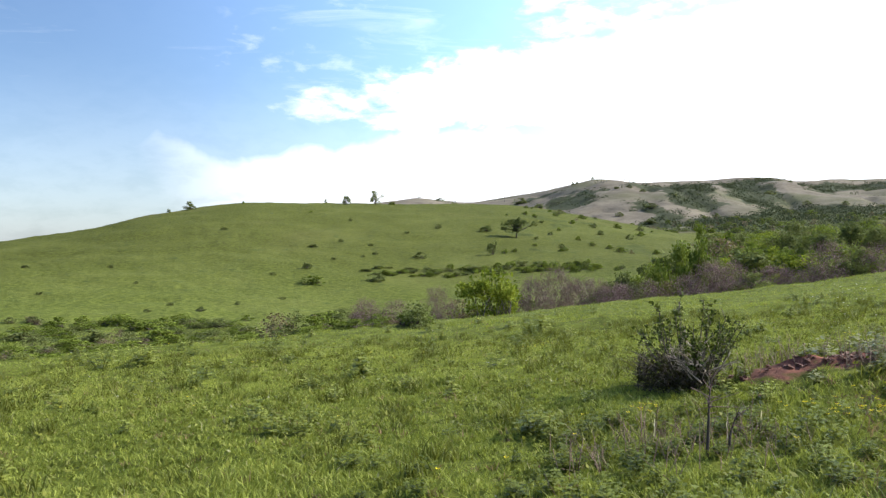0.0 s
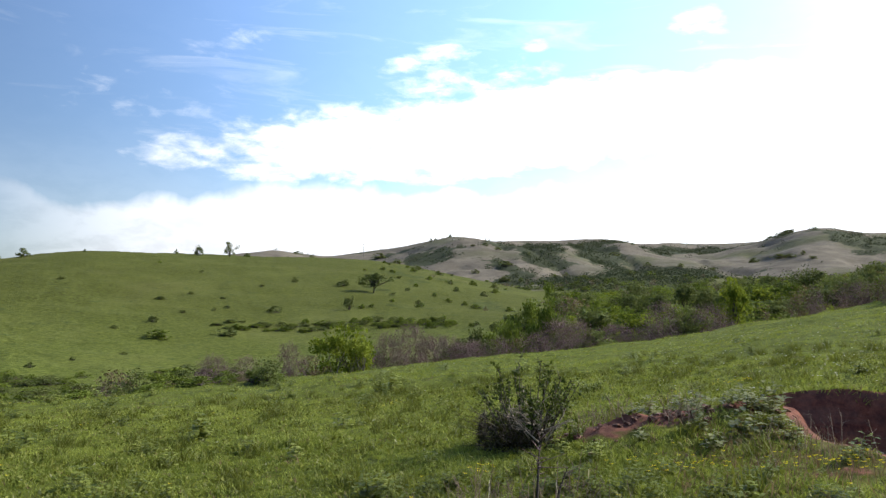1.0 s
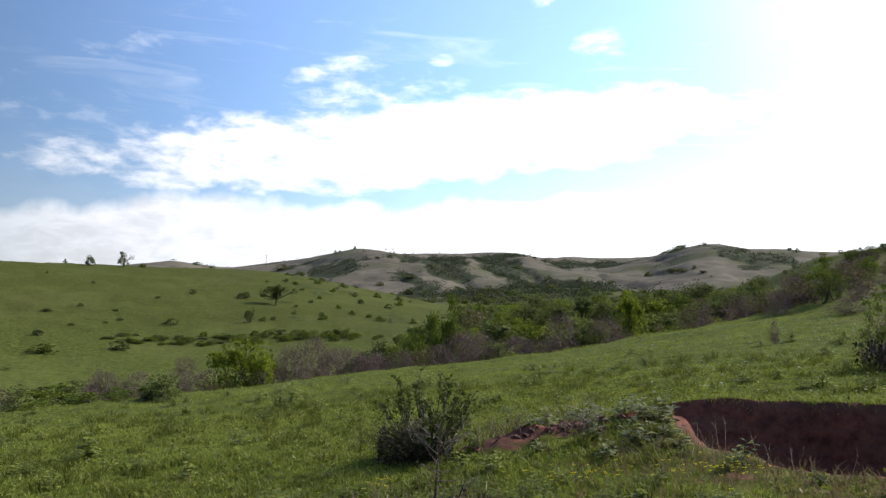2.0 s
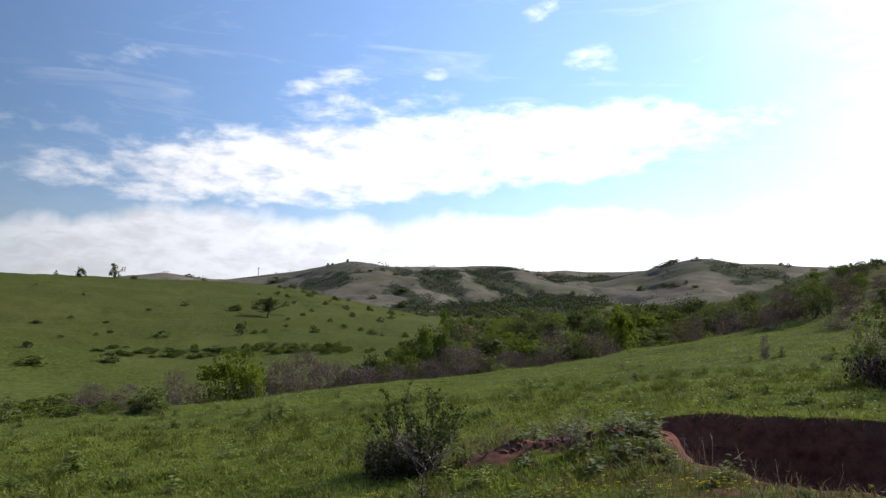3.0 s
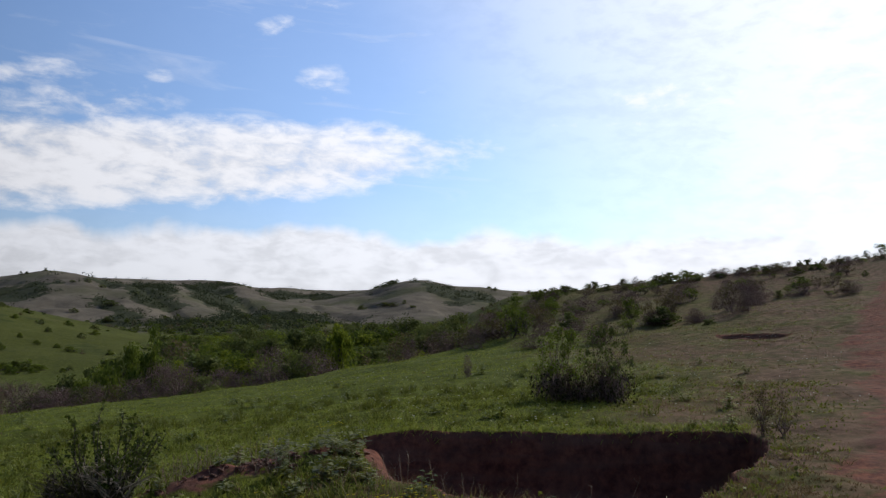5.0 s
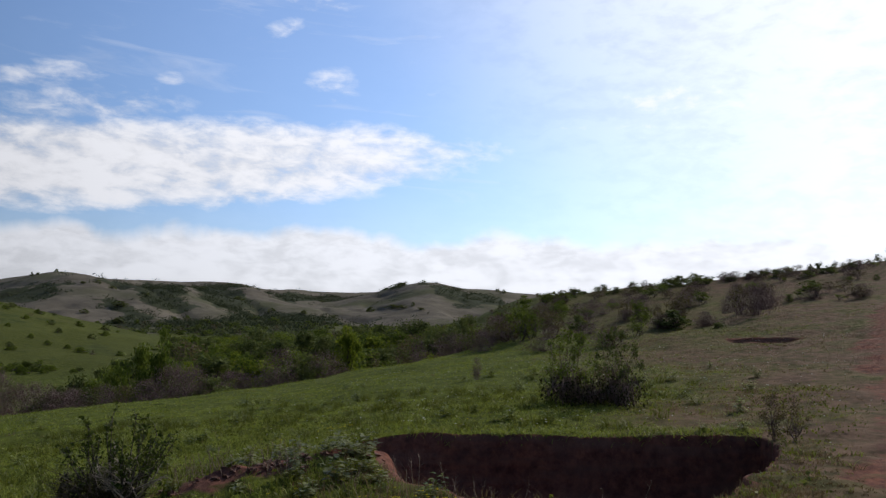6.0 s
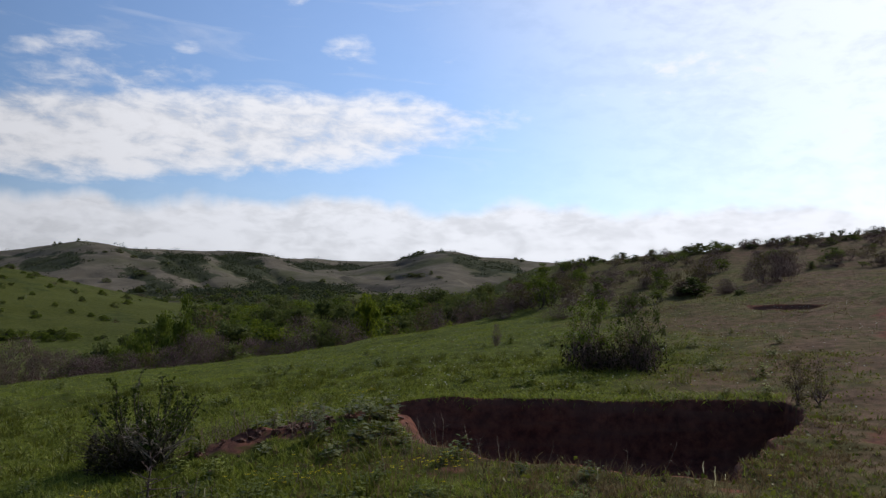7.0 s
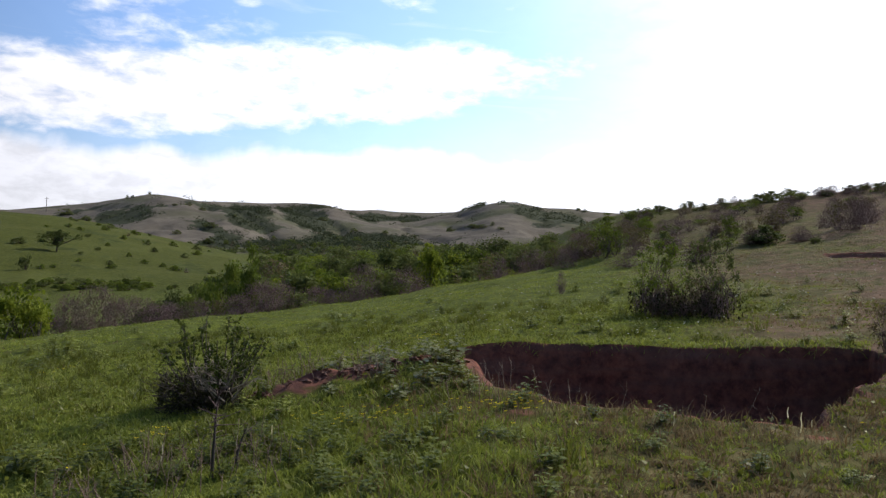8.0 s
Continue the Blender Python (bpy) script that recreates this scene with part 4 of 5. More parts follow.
# bushes at the head of the gully
GULLY_HEAD = [
    ("bright", -23.2, 53, 2.5, 2.4), ("green", -24.4, 55, 2.7, 2.8), ("dark", -25.6, 56, 2.8, 3.0), ("green", -27.0, 57, 2.8, 2.8), ("bright", -28.2, 56, 2.5, 2.6),
    ("dark", -19.4, 51, 2.8, 2.4), ("brown", -30, 52, 2.6, 2.6), ("brown", -32.6, 52, 2.2, 2.4), ("brown", -34.4, 50, 2.2, 2.0), ("bare", -35.6, 49, 1.5, 1.6),
    ("bright", -31.6, 58, 2.4, 2.8), ("green", -33.6, 57, 2.4, 3.0), ("bright", -36.2, 55, 2.0, 2.4), ("brown", -37.2, 52, 2.2, 2.4), ("bare", -38.2, 50, 1.5, 2.4),
    ("brown", -39.4, 50, 2.0, 2.6), ("dark", -40.6, 52, 2.0, 2.6), ("brown", -42, 46, 2.0, 2.4), ("bare", -41.2, 47, 1.5, 2.2),
]
for n, (kind, az, d, tall, wide) in enumerate(GULLY_BANK + GULLY_BEND + GULLY_HEAD):
    x, y = polar(az, d)
    tall = tall * 1.2 if kind == "bare" and az < -12 else tall
    stand(shrubs[kind][n % len(shrubs[kind])], x, y, tall, wide, (n * 71) % 360, WORDS[kind], "shrub", "bushes along the gully")
# trees in the gully: kind, azimuth, distance, height, width
GULLY_TREES = [
    ("dark", -12.2, 50, 3.4, 2.8), ("dark", -13.0, 52, 3.9, 3.0), ("green", -13.9, 51, 3.7, 2.6), ("dark", -14.7, 53, 4.4, 3.0), ("green", -15.3, 50, 4.0, 2.4),
    ("dark", -11.3, 50, 2.8, 2.6), ("green", -16.7, 49, 5.0, 2.4), ("green", -17.9, 47, 5.3, 2.2), ("dark", -18.9, 56, 4.0, 2.8), ("dark", -15.6, 52, 3.6, 2.2),
    ("bright", -19.8, 58, 4.0, 2.8), ("green", -21.2, 62, 4.9, 3.2), ("bright", -22.5, 66, 4.0, 3.2), ("green", -23.6, 60, 4.2, 3.2), ("green", -24.9, 66, 3.9, 3.4),
]
# trees further down the valley
VALLEY_TREES = [
    ("bright", -26.3, 70, 3.7, 3.2), ("dark", -27.4, 84, 4.6, 5.0), ("dark", -28.9, 82, 4.2, 4.6), ("bright", -30.6, 51, 4.4, 2.6), ("dark", -29.9, 54, 4.2, 2.4),
    ("green", -31.8, 78, 4.0, 4.6), ("dark", -32.8, 82, 4.2, 5.0), ("green", -34.0, 74, 3.2, 4.6), ("dark", -35.4, 80, 3.4, 5.0), ("dark", -38.3, 62, 3.4, 3.0),
    ("dark", -39.0, 64, 2.8, 3.0), ("green", -36.8, 70, 2.6, 3.8), ("green", -20.0, 70, 5.0, 4.0), ("green", -25.4, 88, 4.4, 4.4), ("dark", -23.9, 104, 4.6, 4.6),
]
put_trees([(k, *polar(a, d), t, w) for k, a, d, t, w in GULLY_TREES + VALLEY_TREES], "trees in the gully")
# the wooded valley floor: dense low canopy, taller towards the valley's right side
CANOPY = [(-42, 2.6), (-39, 2.5), (-36, 2.2), (-31, 1.9), (-27, 1.6), (-23, 1.25), (-18, 0.95), (-14, 0.4)]
for n in range(330):
    az, d = more.uniform(-41, -14.5), 54 + 300 * more.uniform(0, 1) ** 1.1
    x, y = polar(az, d)
    if az > -18.5 and d > 62 and d < 215:
        continue
    roof = 1.45 + d * math.tan(radians(np.interp(az, [c[0] for c in CANOPY], [c[1] for c in CANOPY])))
    tall = min(more.uniform(1.8, 5.0) * (1.0 + 0.6 * float(step(np.array(d), 120.0, 240.0))), (roof - height_at(x, y)) * more.uniform(0.45, 1.05))
    if tall < 0.9:
        continue
    wide = tall * more.uniform(0.9, 1.6)
    if n % 3 == 0 or tall < 1.6:
        kind = ("green", "dark", "brown", "green", "bright")[n % 5]
        stand(shrubs[kind][n % 2], x, y, tall, wide * 1.3, more.uniform(0, 360), WORDS[kind], "shrub", "undergrowth in the valley")
    else:
        kind = ("green", "dark", "dark", "green", "bright", "dark", "green", "green", "dark")[n % 9]
        stand(trees[kind][n % len(trees[kind])], x, y, tall, wide, more.uniform(0, 360), TREE_WORDS[kind], "tree", "trees in the far valley", 0.1)

# low bushes over the open ground behind the trees
for n in range(460):
    az, d = more.uniform(-37, -13), math.sqrt(more.uniform(100 ** 2, 345 ** 2))
    x, y = polar(az, d)
    if (az > -18.5 and d < 205) or float(fractal(np.array(x / 30), np.array(y / 30), 3, 17)) < 0.36:
        continue
    kind = ("far_green", "green", "far", "dark", "brown", "far_green")[n % 6]
    tall = more.uniform(0.6, 1.5) * (0.7 + d / 300)
    stand(shrubs[kind][n % 2], x, y, tall, tall * more.uniform(1.2, 2.4), more.uniform(0, 360), WORDS[kind], "shrub", "undergrowth in the valley", 0.1)

# the slope that rises beyond the pit
# shrubs low on the slope: kind, x, y, height, width
SLOPE_LOW = [
    ("brown", 30.6, 33, 2.4, 2.3), ("brown", 33.5, 33.5, 2.0, 2.2), ("bare", 28, 33, 1.4, 1.8), ("bare", 40.7, 41.4, 1.9, 2.5), ("dark", 43.2, 39.8, 0.9, 2.0),
    ("dark", 62.1, 54.7, 0.9, 1.6), ("dark", 63.1, 52, 0.6, 1.3), ("dark", 59.5, 56.4, 1.1, 2.3), ("dark", 63.4, 46.5, 1.3, 4.2), ("brown", 62.5, 43.7, 1.2, 3.6),
    ("dark", 64.7, 44, 0.9, 1.6), ("bare", 35.4, 25.6, 2.1, 1.8), ("brown", 35.4, 28.4, 2.0, 1.2), ("brown", 33.8, 26, 1.6, 1.1), ("bare", 37.2, 22.5, 2.0, 2.0),
    ("bare", 38.7, 24.2, 1.9, 1.8), ("dark", 65.7, 42.6, 0.7, 1.3), ("dark", 68, 41.7, 0.8, 1.4), ("brown", 67.1, 40, 0.8, 1.4), ("dark", 67.4, 38.6, 1.0, 1.6),
    ("brown", 67.9, 37.3, 1.1, 1.7), ("dark", 68.1, 35.9, 0.9, 1.7), ("dark", 69.2, 35, 0.9, 1.6),
]
# shrubs high on the slope
SLOPE_HIGH = [
    ("brown", 70.1, 34.2, 0.8, 2.0), ("bare", 49.3, 25.7, 1.0, 1.3), ("bare", 48.5, 22.9, 1.0, 1.5), ("dark", 70.9, 33.8, 0.6, 1.7), ("brown", 48.4, 33.6, 1.2, 2.2),
    ("dark", 33.2, 21.9, 0.4, 1.4), ("dark", 48.2, 26.9, 0.6, 0.8), ("brown", 57.3, 45.6, 0.7, 3.0), ("brown", 55, 41.4, 0.9, 2.0), ("bare", 52, 33, 1.4, 2.0),
    ("brown", 56, 34, 1.0, 2.6), ("bare", 45, 36, 1.5, 2.2), ("bare", 42, 35, 1.6, 2.4), ("bare", 46.5, 33.5, 1.5, 2.4), ("bare", 50, 36, 1.3, 2.4),
    ("bare", 53.5, 38, 1.2, 2.2), ("bare", 56, 40, 1.2, 2.2), ("bare", 58.5, 41, 1.2, 2.4), ("bare", 51, 30, 1.2, 2.0), ("bare", 36, 33, 1.5, 2.4),
    ("bare", 31, 35, 1.6, 2.6), ("dark", 66, 48.5, 0.8, 1.9),
]
for n, (kind, x, y, tall, wide) in enumerate(SLOPE_LOW + SLOPE_HIGH):
    kind = {"dark": "far", "bare": ("bare", "stemmed")[n % 2], "brown": ("stemmed_green", "stemmed", "brown")[n % 3]}[kind]
    stand(shrubs[kind][n % len(shrubs[kind])], x, y, tall, min(wide, tall * 1.9), (n * 83) % 360, WORDS[kind], "shrub", "shrubs on the rising slope", 0.16)
for n in range(200):
    az, d = more.uniform(-67, -40), more.uniform(33, 84)
    x, y = polar(az, d)
    band = fractal(np.array(x / 13), np.array(y / 13), 2, 3) + 0.14 * step(d, 60, 80)
    if float(track_mask(np.array([x]), np.array([y]))[0]) > 0.05 or float(band) < 0.54 or (az < -56 and d < 40):
        continue
    if az > -46 and d < 55 and n % 3:
        continue
    kind = ("stemmed", "bare", "stemmed_green", "bare", "far", "stemmed_green")[n % 6]
    tall = more.uniform(0.4, 1.15)
    stand(shrubs[kind][n % 2], x, y, tall, tall * more.uniform(1.3, 2.3), more.uniform(0, 360), WORDS[kind], "shrub", "shrubs on the rising slope", 0.1)
for n in range(30):
    x, y = polar(more.uniform(-46, -39.5), more.uniform(50, 80))
    kind = ("stemmed_green", "bare", "stemmed", "green")[n % 4]
    tall = more.uniform(0.7, 1.5)
    stand(shrubs[kind][n % 2], x, y, tall, tall * more.uniform(1.2, 1.9), more.uniform(0, 360), WORDS[kind], "shrub", "shrubs on the rising slope", 0.1)
# thickets that stand out on the slope: kind, x, y, height, width
SLOPE_CLUMPS = [
    ("bare", 42.5, 25.4, 1.7, 2.6), ("bare", 43.8, 26.2, 1.5, 2.2), ("bare", 41.2, 26.4, 1.3, 2.0), ("far", 62.6, 46.8, 1.1, 2.6), ("far", 64.8, 45.1, 1.0, 1.8),
    ("bare", 65.6, 42.6, 0.9, 1.8), ("bare", 66.8, 40.5, 0.9, 1.8), ("bare", 67.2, 38.0, 0.9, 1.9), ("bare", 66.9, 35.3, 0.8, 1.8), ("bare", 64.1, 30.6, 0.8, 1.8),
    ("stemmed", 35.3, 25.9, 1.5, 1.2), ("stemmed", 36.4, 27.2, 1.6, 1.4), ("stemmed_green", 31.4, 32.8, 1.8, 1.7), ("bare", 45.5, 41.6, 1.1, 2.2),
]
for n, (kind, x, y, tall, wide) in enumerate(SLOPE_CLUMPS):
    stand(shrubs[kind][n % 2], x, y, tall, wide, (n * 59) % 360, WORDS[kind], "shrub", "shrubs on the rising slope", 0.1)
# low bushes along the slope's skyline
for n in range(95):
    az = more.uniform(-67, -40)
    far = np.arange(45.0, 125.0, 1.0)
    rise = (ground_height(*polar(az, far)) - 1.45) / far
    d = float(far[int(np.argmax(rise))]) + more.uniform(-7, 1)
    x, y = polar(az, d)
    if float(fractal(np.array(x / 9), np.array(y / 9), 2, 13)) < 0.45:
        continue
    kind = ("far", "stemmed", "stemmed", "far", "bare")[n % 5]
    tall = more.uniform(0.3, 0.8)
    stand(shrubs[kind][n % 2], x, y, tall, tall * more.uniform(0.9, 1.6), more.uniform(0, 360), WORDS[kind], "shrub", "shrubs on the rising slope", 0.1)
stand(shrubs["bare"][1], *polar(-40.2, 25.0), 0.75, 0.4, 30, "thin bare sapling standing in the meadow", "sapling", "")

# far hills: dotted bushes, and scrub in the folds
FAR_BUSHES = [
    (88.0, 535.0, 2.8, 3.4), (91.0, 534.0, 2.4, 3.0), (102.7, 541.0, 2.6, 3.6), (102.1, 432.9, 2.2, 5.0), (93.7, 427.7, 1.6, 3.5), (104.6, 414.3, 1.9, 4.8), (98.3, 372.4, 2.6, 8.5),
    (119.1, 405.1, 2.2, 4.0), (164.4, 422.0, 2.6, 5.0), (197.5, 476.7, 2.6, 9.0), (185.6, 422.1, 2.4, 4.4), (197.1, 427.5, 3.0, 5.0), (190.5, 572.2, 2.2, 5.0), (204.2, 559.7, 2.6, 7.4),
    (265.4, 430.2, 4.0, 6.0), (267.5, 405.5, 2.8, 11.0), (220.4, 397.5, 2.4, 5.0), (270.8, 389.9, 2.8, 3.2), (344.5, 482.6, 2.5, 3.8), (413.5, 478.1, 3.0, 5.0),
]
put_shrubs(FAR_BUSHES, ["far"], "bushes on the far hills")
FAR_MORE = [
    (414.7, 472.1, 3.0, 5.0), (272.9, 620.7, 3.3, 4.4), (209.3, 410.9, 2.4, 5.0), (276.0, 514.3, 2.0, 3.8), (233.6, 587.4, 2.2, 7.0), (375.0, 581.7, 3.6, 9.0), (362.3, 549.1, 4.4, 9.5),
    (339.1, 502.2, 4.4, 9.5), (263.2, 427.3, 3.2, 4.8), (266.2, 393.8, 2.4, 9.0), (266.0, 376.0, 2.0, 5.0), (78.6, 351.3, 2.3, 4.0), (50.5, 514.8, 4.4, 9.6),
    (20.0, 540.0, 2.6, 4.0), (-2.0, 542.0, 2.4, 7.0), (8.0, 535.0, 2.2, 6.0),
]
put_shrubs(FAR_MORE, ["far"], "bushes on the far hills")


def far_scrub():
    """Dark scrub in the folds of the far hills and over the valley floor."""
    r = np.random.default_rng(31)
    spots = []
    for line in SCRUB_PATCHES:
        c = np.array(line, float)
        some = r.uniform(c.min(0) - 12, c.max(0) + 12, (int(np.prod(np.ptp(c, 0)) / 15), 2))
        spots.append(some[scrub_mask(some[:, 0], some[:, 1]) > r.uniform(0.3, 0.9, len(some))])
    a, d = np.radians(r.uniform(-46, -6, 900)), r.uniform(225, 400, 900)
    some = np.stack([-d * np.sin(a), d * np.cos(a)], -1)
    thick = fractal(some[:, 0] / 35, some[:, 1] / 35, 3, 95)
    spots.append(some[(thick > 0.47) & (d < 225 + 150 * step(-np.degrees(a), 12, 20))])
    a, d = np.radians(r.uniform(-66, 8, 420)), r.uniform(330, 820, 420)
    spots.append(np.stack([-d * np.sin(a), d * np.cos(a)], -1))
    spots = np.concatenate(spots)
    many = 24
    tall = (0.8 + 2.6 * r.uniform(0, 1, len(spots)) ** 1.6) * (0.45 + 0.55 * step(np.hypot(spots[:, 0], spots[:, 1]), 180, 260))
    wide = tall * r.uniform(0.8, 1.6, len(spots))
    base = np.column_stack([spots, ground_height(spots[:, 0], spots[:, 1])])
    off = unit(r.normal(size=(len(spots), many, 3))) * r.uniform(0.3, 1, (len(spots), many, 1))
    at = base[:, None] + off * np.stack([wide, wide, tall * 0.5], -1)[:, None] + np.array([0, 0, 1.0]) * tall[:, None, None] * 0.45
    v, f = leaves(r, at.reshape(-1, 3), np.repeat(0.22 * tall + 0.12, many))
    stuff("far_scrub", v, f, SCRUB, "dark scrub in the folds of the far hills", "scrub")


far_scrub()


def utility_pole(x, y):
    root = new("utility_pole")
    a, b = np.array([[0.0, 0, -0.5]]), np.array([[0.0, 0, 9.0]])
    part("pole", mesh_from("pole", *tubes(a, b, np.array([0.22]), np.array([0.15]), 10), POLE), root)
    part("crossarm", mesh_from("crossarm", *tubes(np.array([[-1.0, 0, 8.3]]), np.array([[1.0, 0, 8.3]]), np.array([0.1]), np.array([0.1]), 4), POLE), root)
    for s in (-0.85, 0.0, 0.85):
        top = 8.4 if s else 9.0
        part("insulator", mesh_from("insulator", *tubes(np.array([[s, 0, top]]), np.array([[s, 0, top + 0.3]]), np.array([0.08]), np.array([0.05]), 8), POLE), root)
    root.matrix_basis = pose(x, y, height_at(x, y), 0, 0, 20)
    tagged(root, "wooden utility pole on the distant ridge", "pole")


utility_pole(41.8, 533.4)

# ---- close by: the thorny shrub, the shrub beyond the pit, herbs and flowers ----
def near_shrub():
    r = np.random.default_rng(41)
    x, y = polar(-17.3, 9.45)
    root = new("thorny_shrub")
    # curved stems that fan out from the foot, each in three lengths, with side shoots
    n = 26
    t = r.uniform(0, 2 * np.pi, n)
    out, tall = 0.62 * np.sqrt(r.uniform(0.06, 1, n)), r.uniform(0.72, 1.02, n)
    tall = tall * (1.1 - 0.32 * (out / 0.62) ** 2)
    ring = np.stack([np.cos(t), np.sin(t), np.zeros(n)], -1)
    knots = [ring * 0.09 * r.uniform(0.2, 1, (n, 1))]
    for u in (0.36, 0.7, 1.0):
        knots.append(ring * (0.09 + (out - 0.09) * u ** 0.8)[:, None] + np.array([0, 0, 1.0]) * (tall * u ** 1.15)[:, None] + r.normal(scale=0.022, size=(n, 3)))
    a, b = np.concatenate(knots[:-1]), np.concatenate(knots[1:])
    k = r.uniform(0.45, 1.0, (n, 7, 1))
    foot = np.where(k < 0.7, knots[1][:, None] + (knots[2] - knots[1])[:, None] * (k - 0.36) / 0.34, knots[2][:, None] + (knots[3] - knots[2])[:, None] * (k - 0.7) / 0.3).reshape(-1, 3)
    tip = foot + unit(np.repeat(ring, 7, 0) * 0.5 + r.normal(scale=0.5, size=foot.shape) + [0, 0, 0.55]) * r.uniform(0.05, 0.20, (len(foot), 1))
    thick = np.concatenate([np.full(n, 0.013), np.full(n, 0.009), np.full(n, 0.005)])
    v, f = tubes(np.concatenate([a, foot]), np.concatenate([b, tip]), np.concatenate([thick, np.full(len(foot), 0.004)]), np.concatenate([thick * 0.6, np.full(len(foot), 0.0015)]), 4)
    part("branchwork", mesh_from("branchwork", v, f, BARK), root)["kind"] = "stuff"
    k = r.uniform(0.25, 1.05, (len(foot), 6, 1))
    at = (foot[:, None] + (tip - foot)[:, None] * k + r.normal(scale=0.014, size=(len(foot), 6, 3))).reshape(-1, 3)
    k = r.uniform(0.0, 1.0, (n, 14, 1))
    more_at = (knots[2][:, None] + (knots[3] - knots[2])[:, None] * k + r.normal(scale=0.016, size=(n, 14, 3))).reshape(-1, 3)
    part("foliage", mesh_from("foliage", *leaves(r, np.concatenate([at, more_at]), 0.046), THORN_LEAF), root)["kind"] = "stuff"
    # dead grey boughs on the near side, each with its side twigs
    n = 15
    foot = np.stack([r.normal(0.08, 0.07, n), r.uniform(-0.30, -0.12, n), r.uniform(0.10, 0.42, n)], -1)
    way = np.stack([r.choice([-1.0, 1.0], n, p=[0.6, 0.4]) * r.uniform(0.08, 0.30, n), r.uniform(-0.22, -0.05, n), r.uniform(0.02, 0.34, n)], -1)
    k = r.uniform(0.25, 1, (n, 9, 1))
    a = (foot[:, None] + way[:, None] * k).reshape(-1, 3)
    b = a + r.normal(scale=0.06, size=a.shape) + np.repeat(way, 9, 0) * 0.2
    v, f = tubes(np.concatenate([foot, a]), np.concatenate([foot + way, b]), np.concatenate([np.full(n, 0.011), np.full(len(a), 0.004)]), np.concatenate([np.full(n, 0.003), np.full(len(a), 0.001)]), 4)
    part("dead_branchwork", mesh_from("dead_branchwork", v, f, DEAD), root, "bleached dead branches")["kind"] = "stuff"
    # the dense mass of twigs and low leaves round the foot, with shade coloured in
    n = 900
    foot = np.clip(r.normal(size=(n, 3)), -1.6, 1.6) * [0.24, 0.20, 0.12] + [-0.12, 0.05, 0.14]
    foot[:, 2] = np.abs(foot[:, 2])
    tip = foot + r.normal(size=(n, 3)) * [0.09, 0.09, 0.06] + (foot - [0, 0, 0.1]) * 0.25 + [0, 0, 0.05]
    part("lower_twig_growth", mesh_from("lower_twig_growth", *tubes(foot, tip, np.full(n, 0.004), np.full(n, 0.0012), 3), BARK), root, "dense dark-brown lower twigs")["kind"] = "stuff"
    # low leaves, their dark colour standing in for shade under the shrub
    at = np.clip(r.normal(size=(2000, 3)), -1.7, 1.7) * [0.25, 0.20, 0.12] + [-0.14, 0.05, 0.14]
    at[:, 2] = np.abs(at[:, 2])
    part("skirt", mesh_from("skirt", *leaves(r, at, 0.044), SHADED_SKIRT), root, "dense lower leaves coloured dark as if in shade")["kind"] = "stuff"
    root.matrix_basis = pose(x, y, height_at(x, y) - 0.02, 0, 0, -17)
    tagged(root, "small thorny green shrub with dead grey branches", "shrub")


near_shrub()


def dry_stalk(name, x, y, tall, lean, seed, forks, label):
    r = np.random.default_rng(seed)
    root = new(name)
    knots = np.array([[0, 0, -0.03], [0.01, 0, 0.4], [lean * 0.5, 0.01, 0.7], [lean, 0.0, 1.0]]) * [1, 1, tall]
    if forks:
        part("stalk", mesh_from("stalk", *tubes(knots[:-1], knots[1:], np.array([0.014, 0.011, 0.007]), np.array([0.011, 0.007, 0.003]), 6), BARK), root)
    else:
        half = np.array([[0.005, 0.002, 0], [0.006, 0.002, 0], [0.005, 0.002, 0], [0.002, 0.001, 0]])
        ribbon = np.stack([knots - half, knots + half], 1).reshape(-1, 3)
        part("stalk", mesh_from("stalk", ribbon, np.array([[0, 1, 3, 2], [2, 3, 5, 4], [4, 5, 7, 6]]), PALE), root)
    if forks:
        t = r.uniform(0.45, 0.98, forks)
        foot = np.stack([lean * t * t, np.zeros(forks), t * tall], -1)
        tip = foot + np.stack([r.normal(0.03, 0.09, forks), r.normal(0, 0.07, forks), r.uniform(-0.03, 0.12, forks)], -1)
        part("twig_spray", mesh_from("twig_spray", *tubes(foot, tip, np.full(forks, 0.0045), np.full(forks, 0.0015), 3), TWIG), root, "grey dry side twigs")["kind"] = "stuff"
    root.matrix_basis = pose(x, y, height_at(x, y), 0, 0, r.uniform(-20, 20) - math.degrees(math.atan2(x, y)))
    tagged(root, label, "dry stalk")


dry_stalk("dry_sapling", *polar(-18.4, 6.1), 0.60, 0.03, 1, 26, "dead upright sapling with dry forked twigs")
dry_stalk("dry_sapling", *polar(-19.8, 6.4), 0.34, 0.08, 2, 6, "thin dead leaning sapling in the grass")
for n, (x, y, tall) in enumerate(((2.25, 6.3, 0.2), (2.6, 6.5, 0.17), (1.75, 6.6, 0.15), (6.42, 4.39, 0.15), (6.3, 4.18, 0.17), (6.62, 4.3, 0.16), (5.6, 4.9, 0.13))):
    dry_stalk("pale_stalk", x, y, tall, 0.01, 10 + n, 0, "pale bleached dry stalk in the grass")


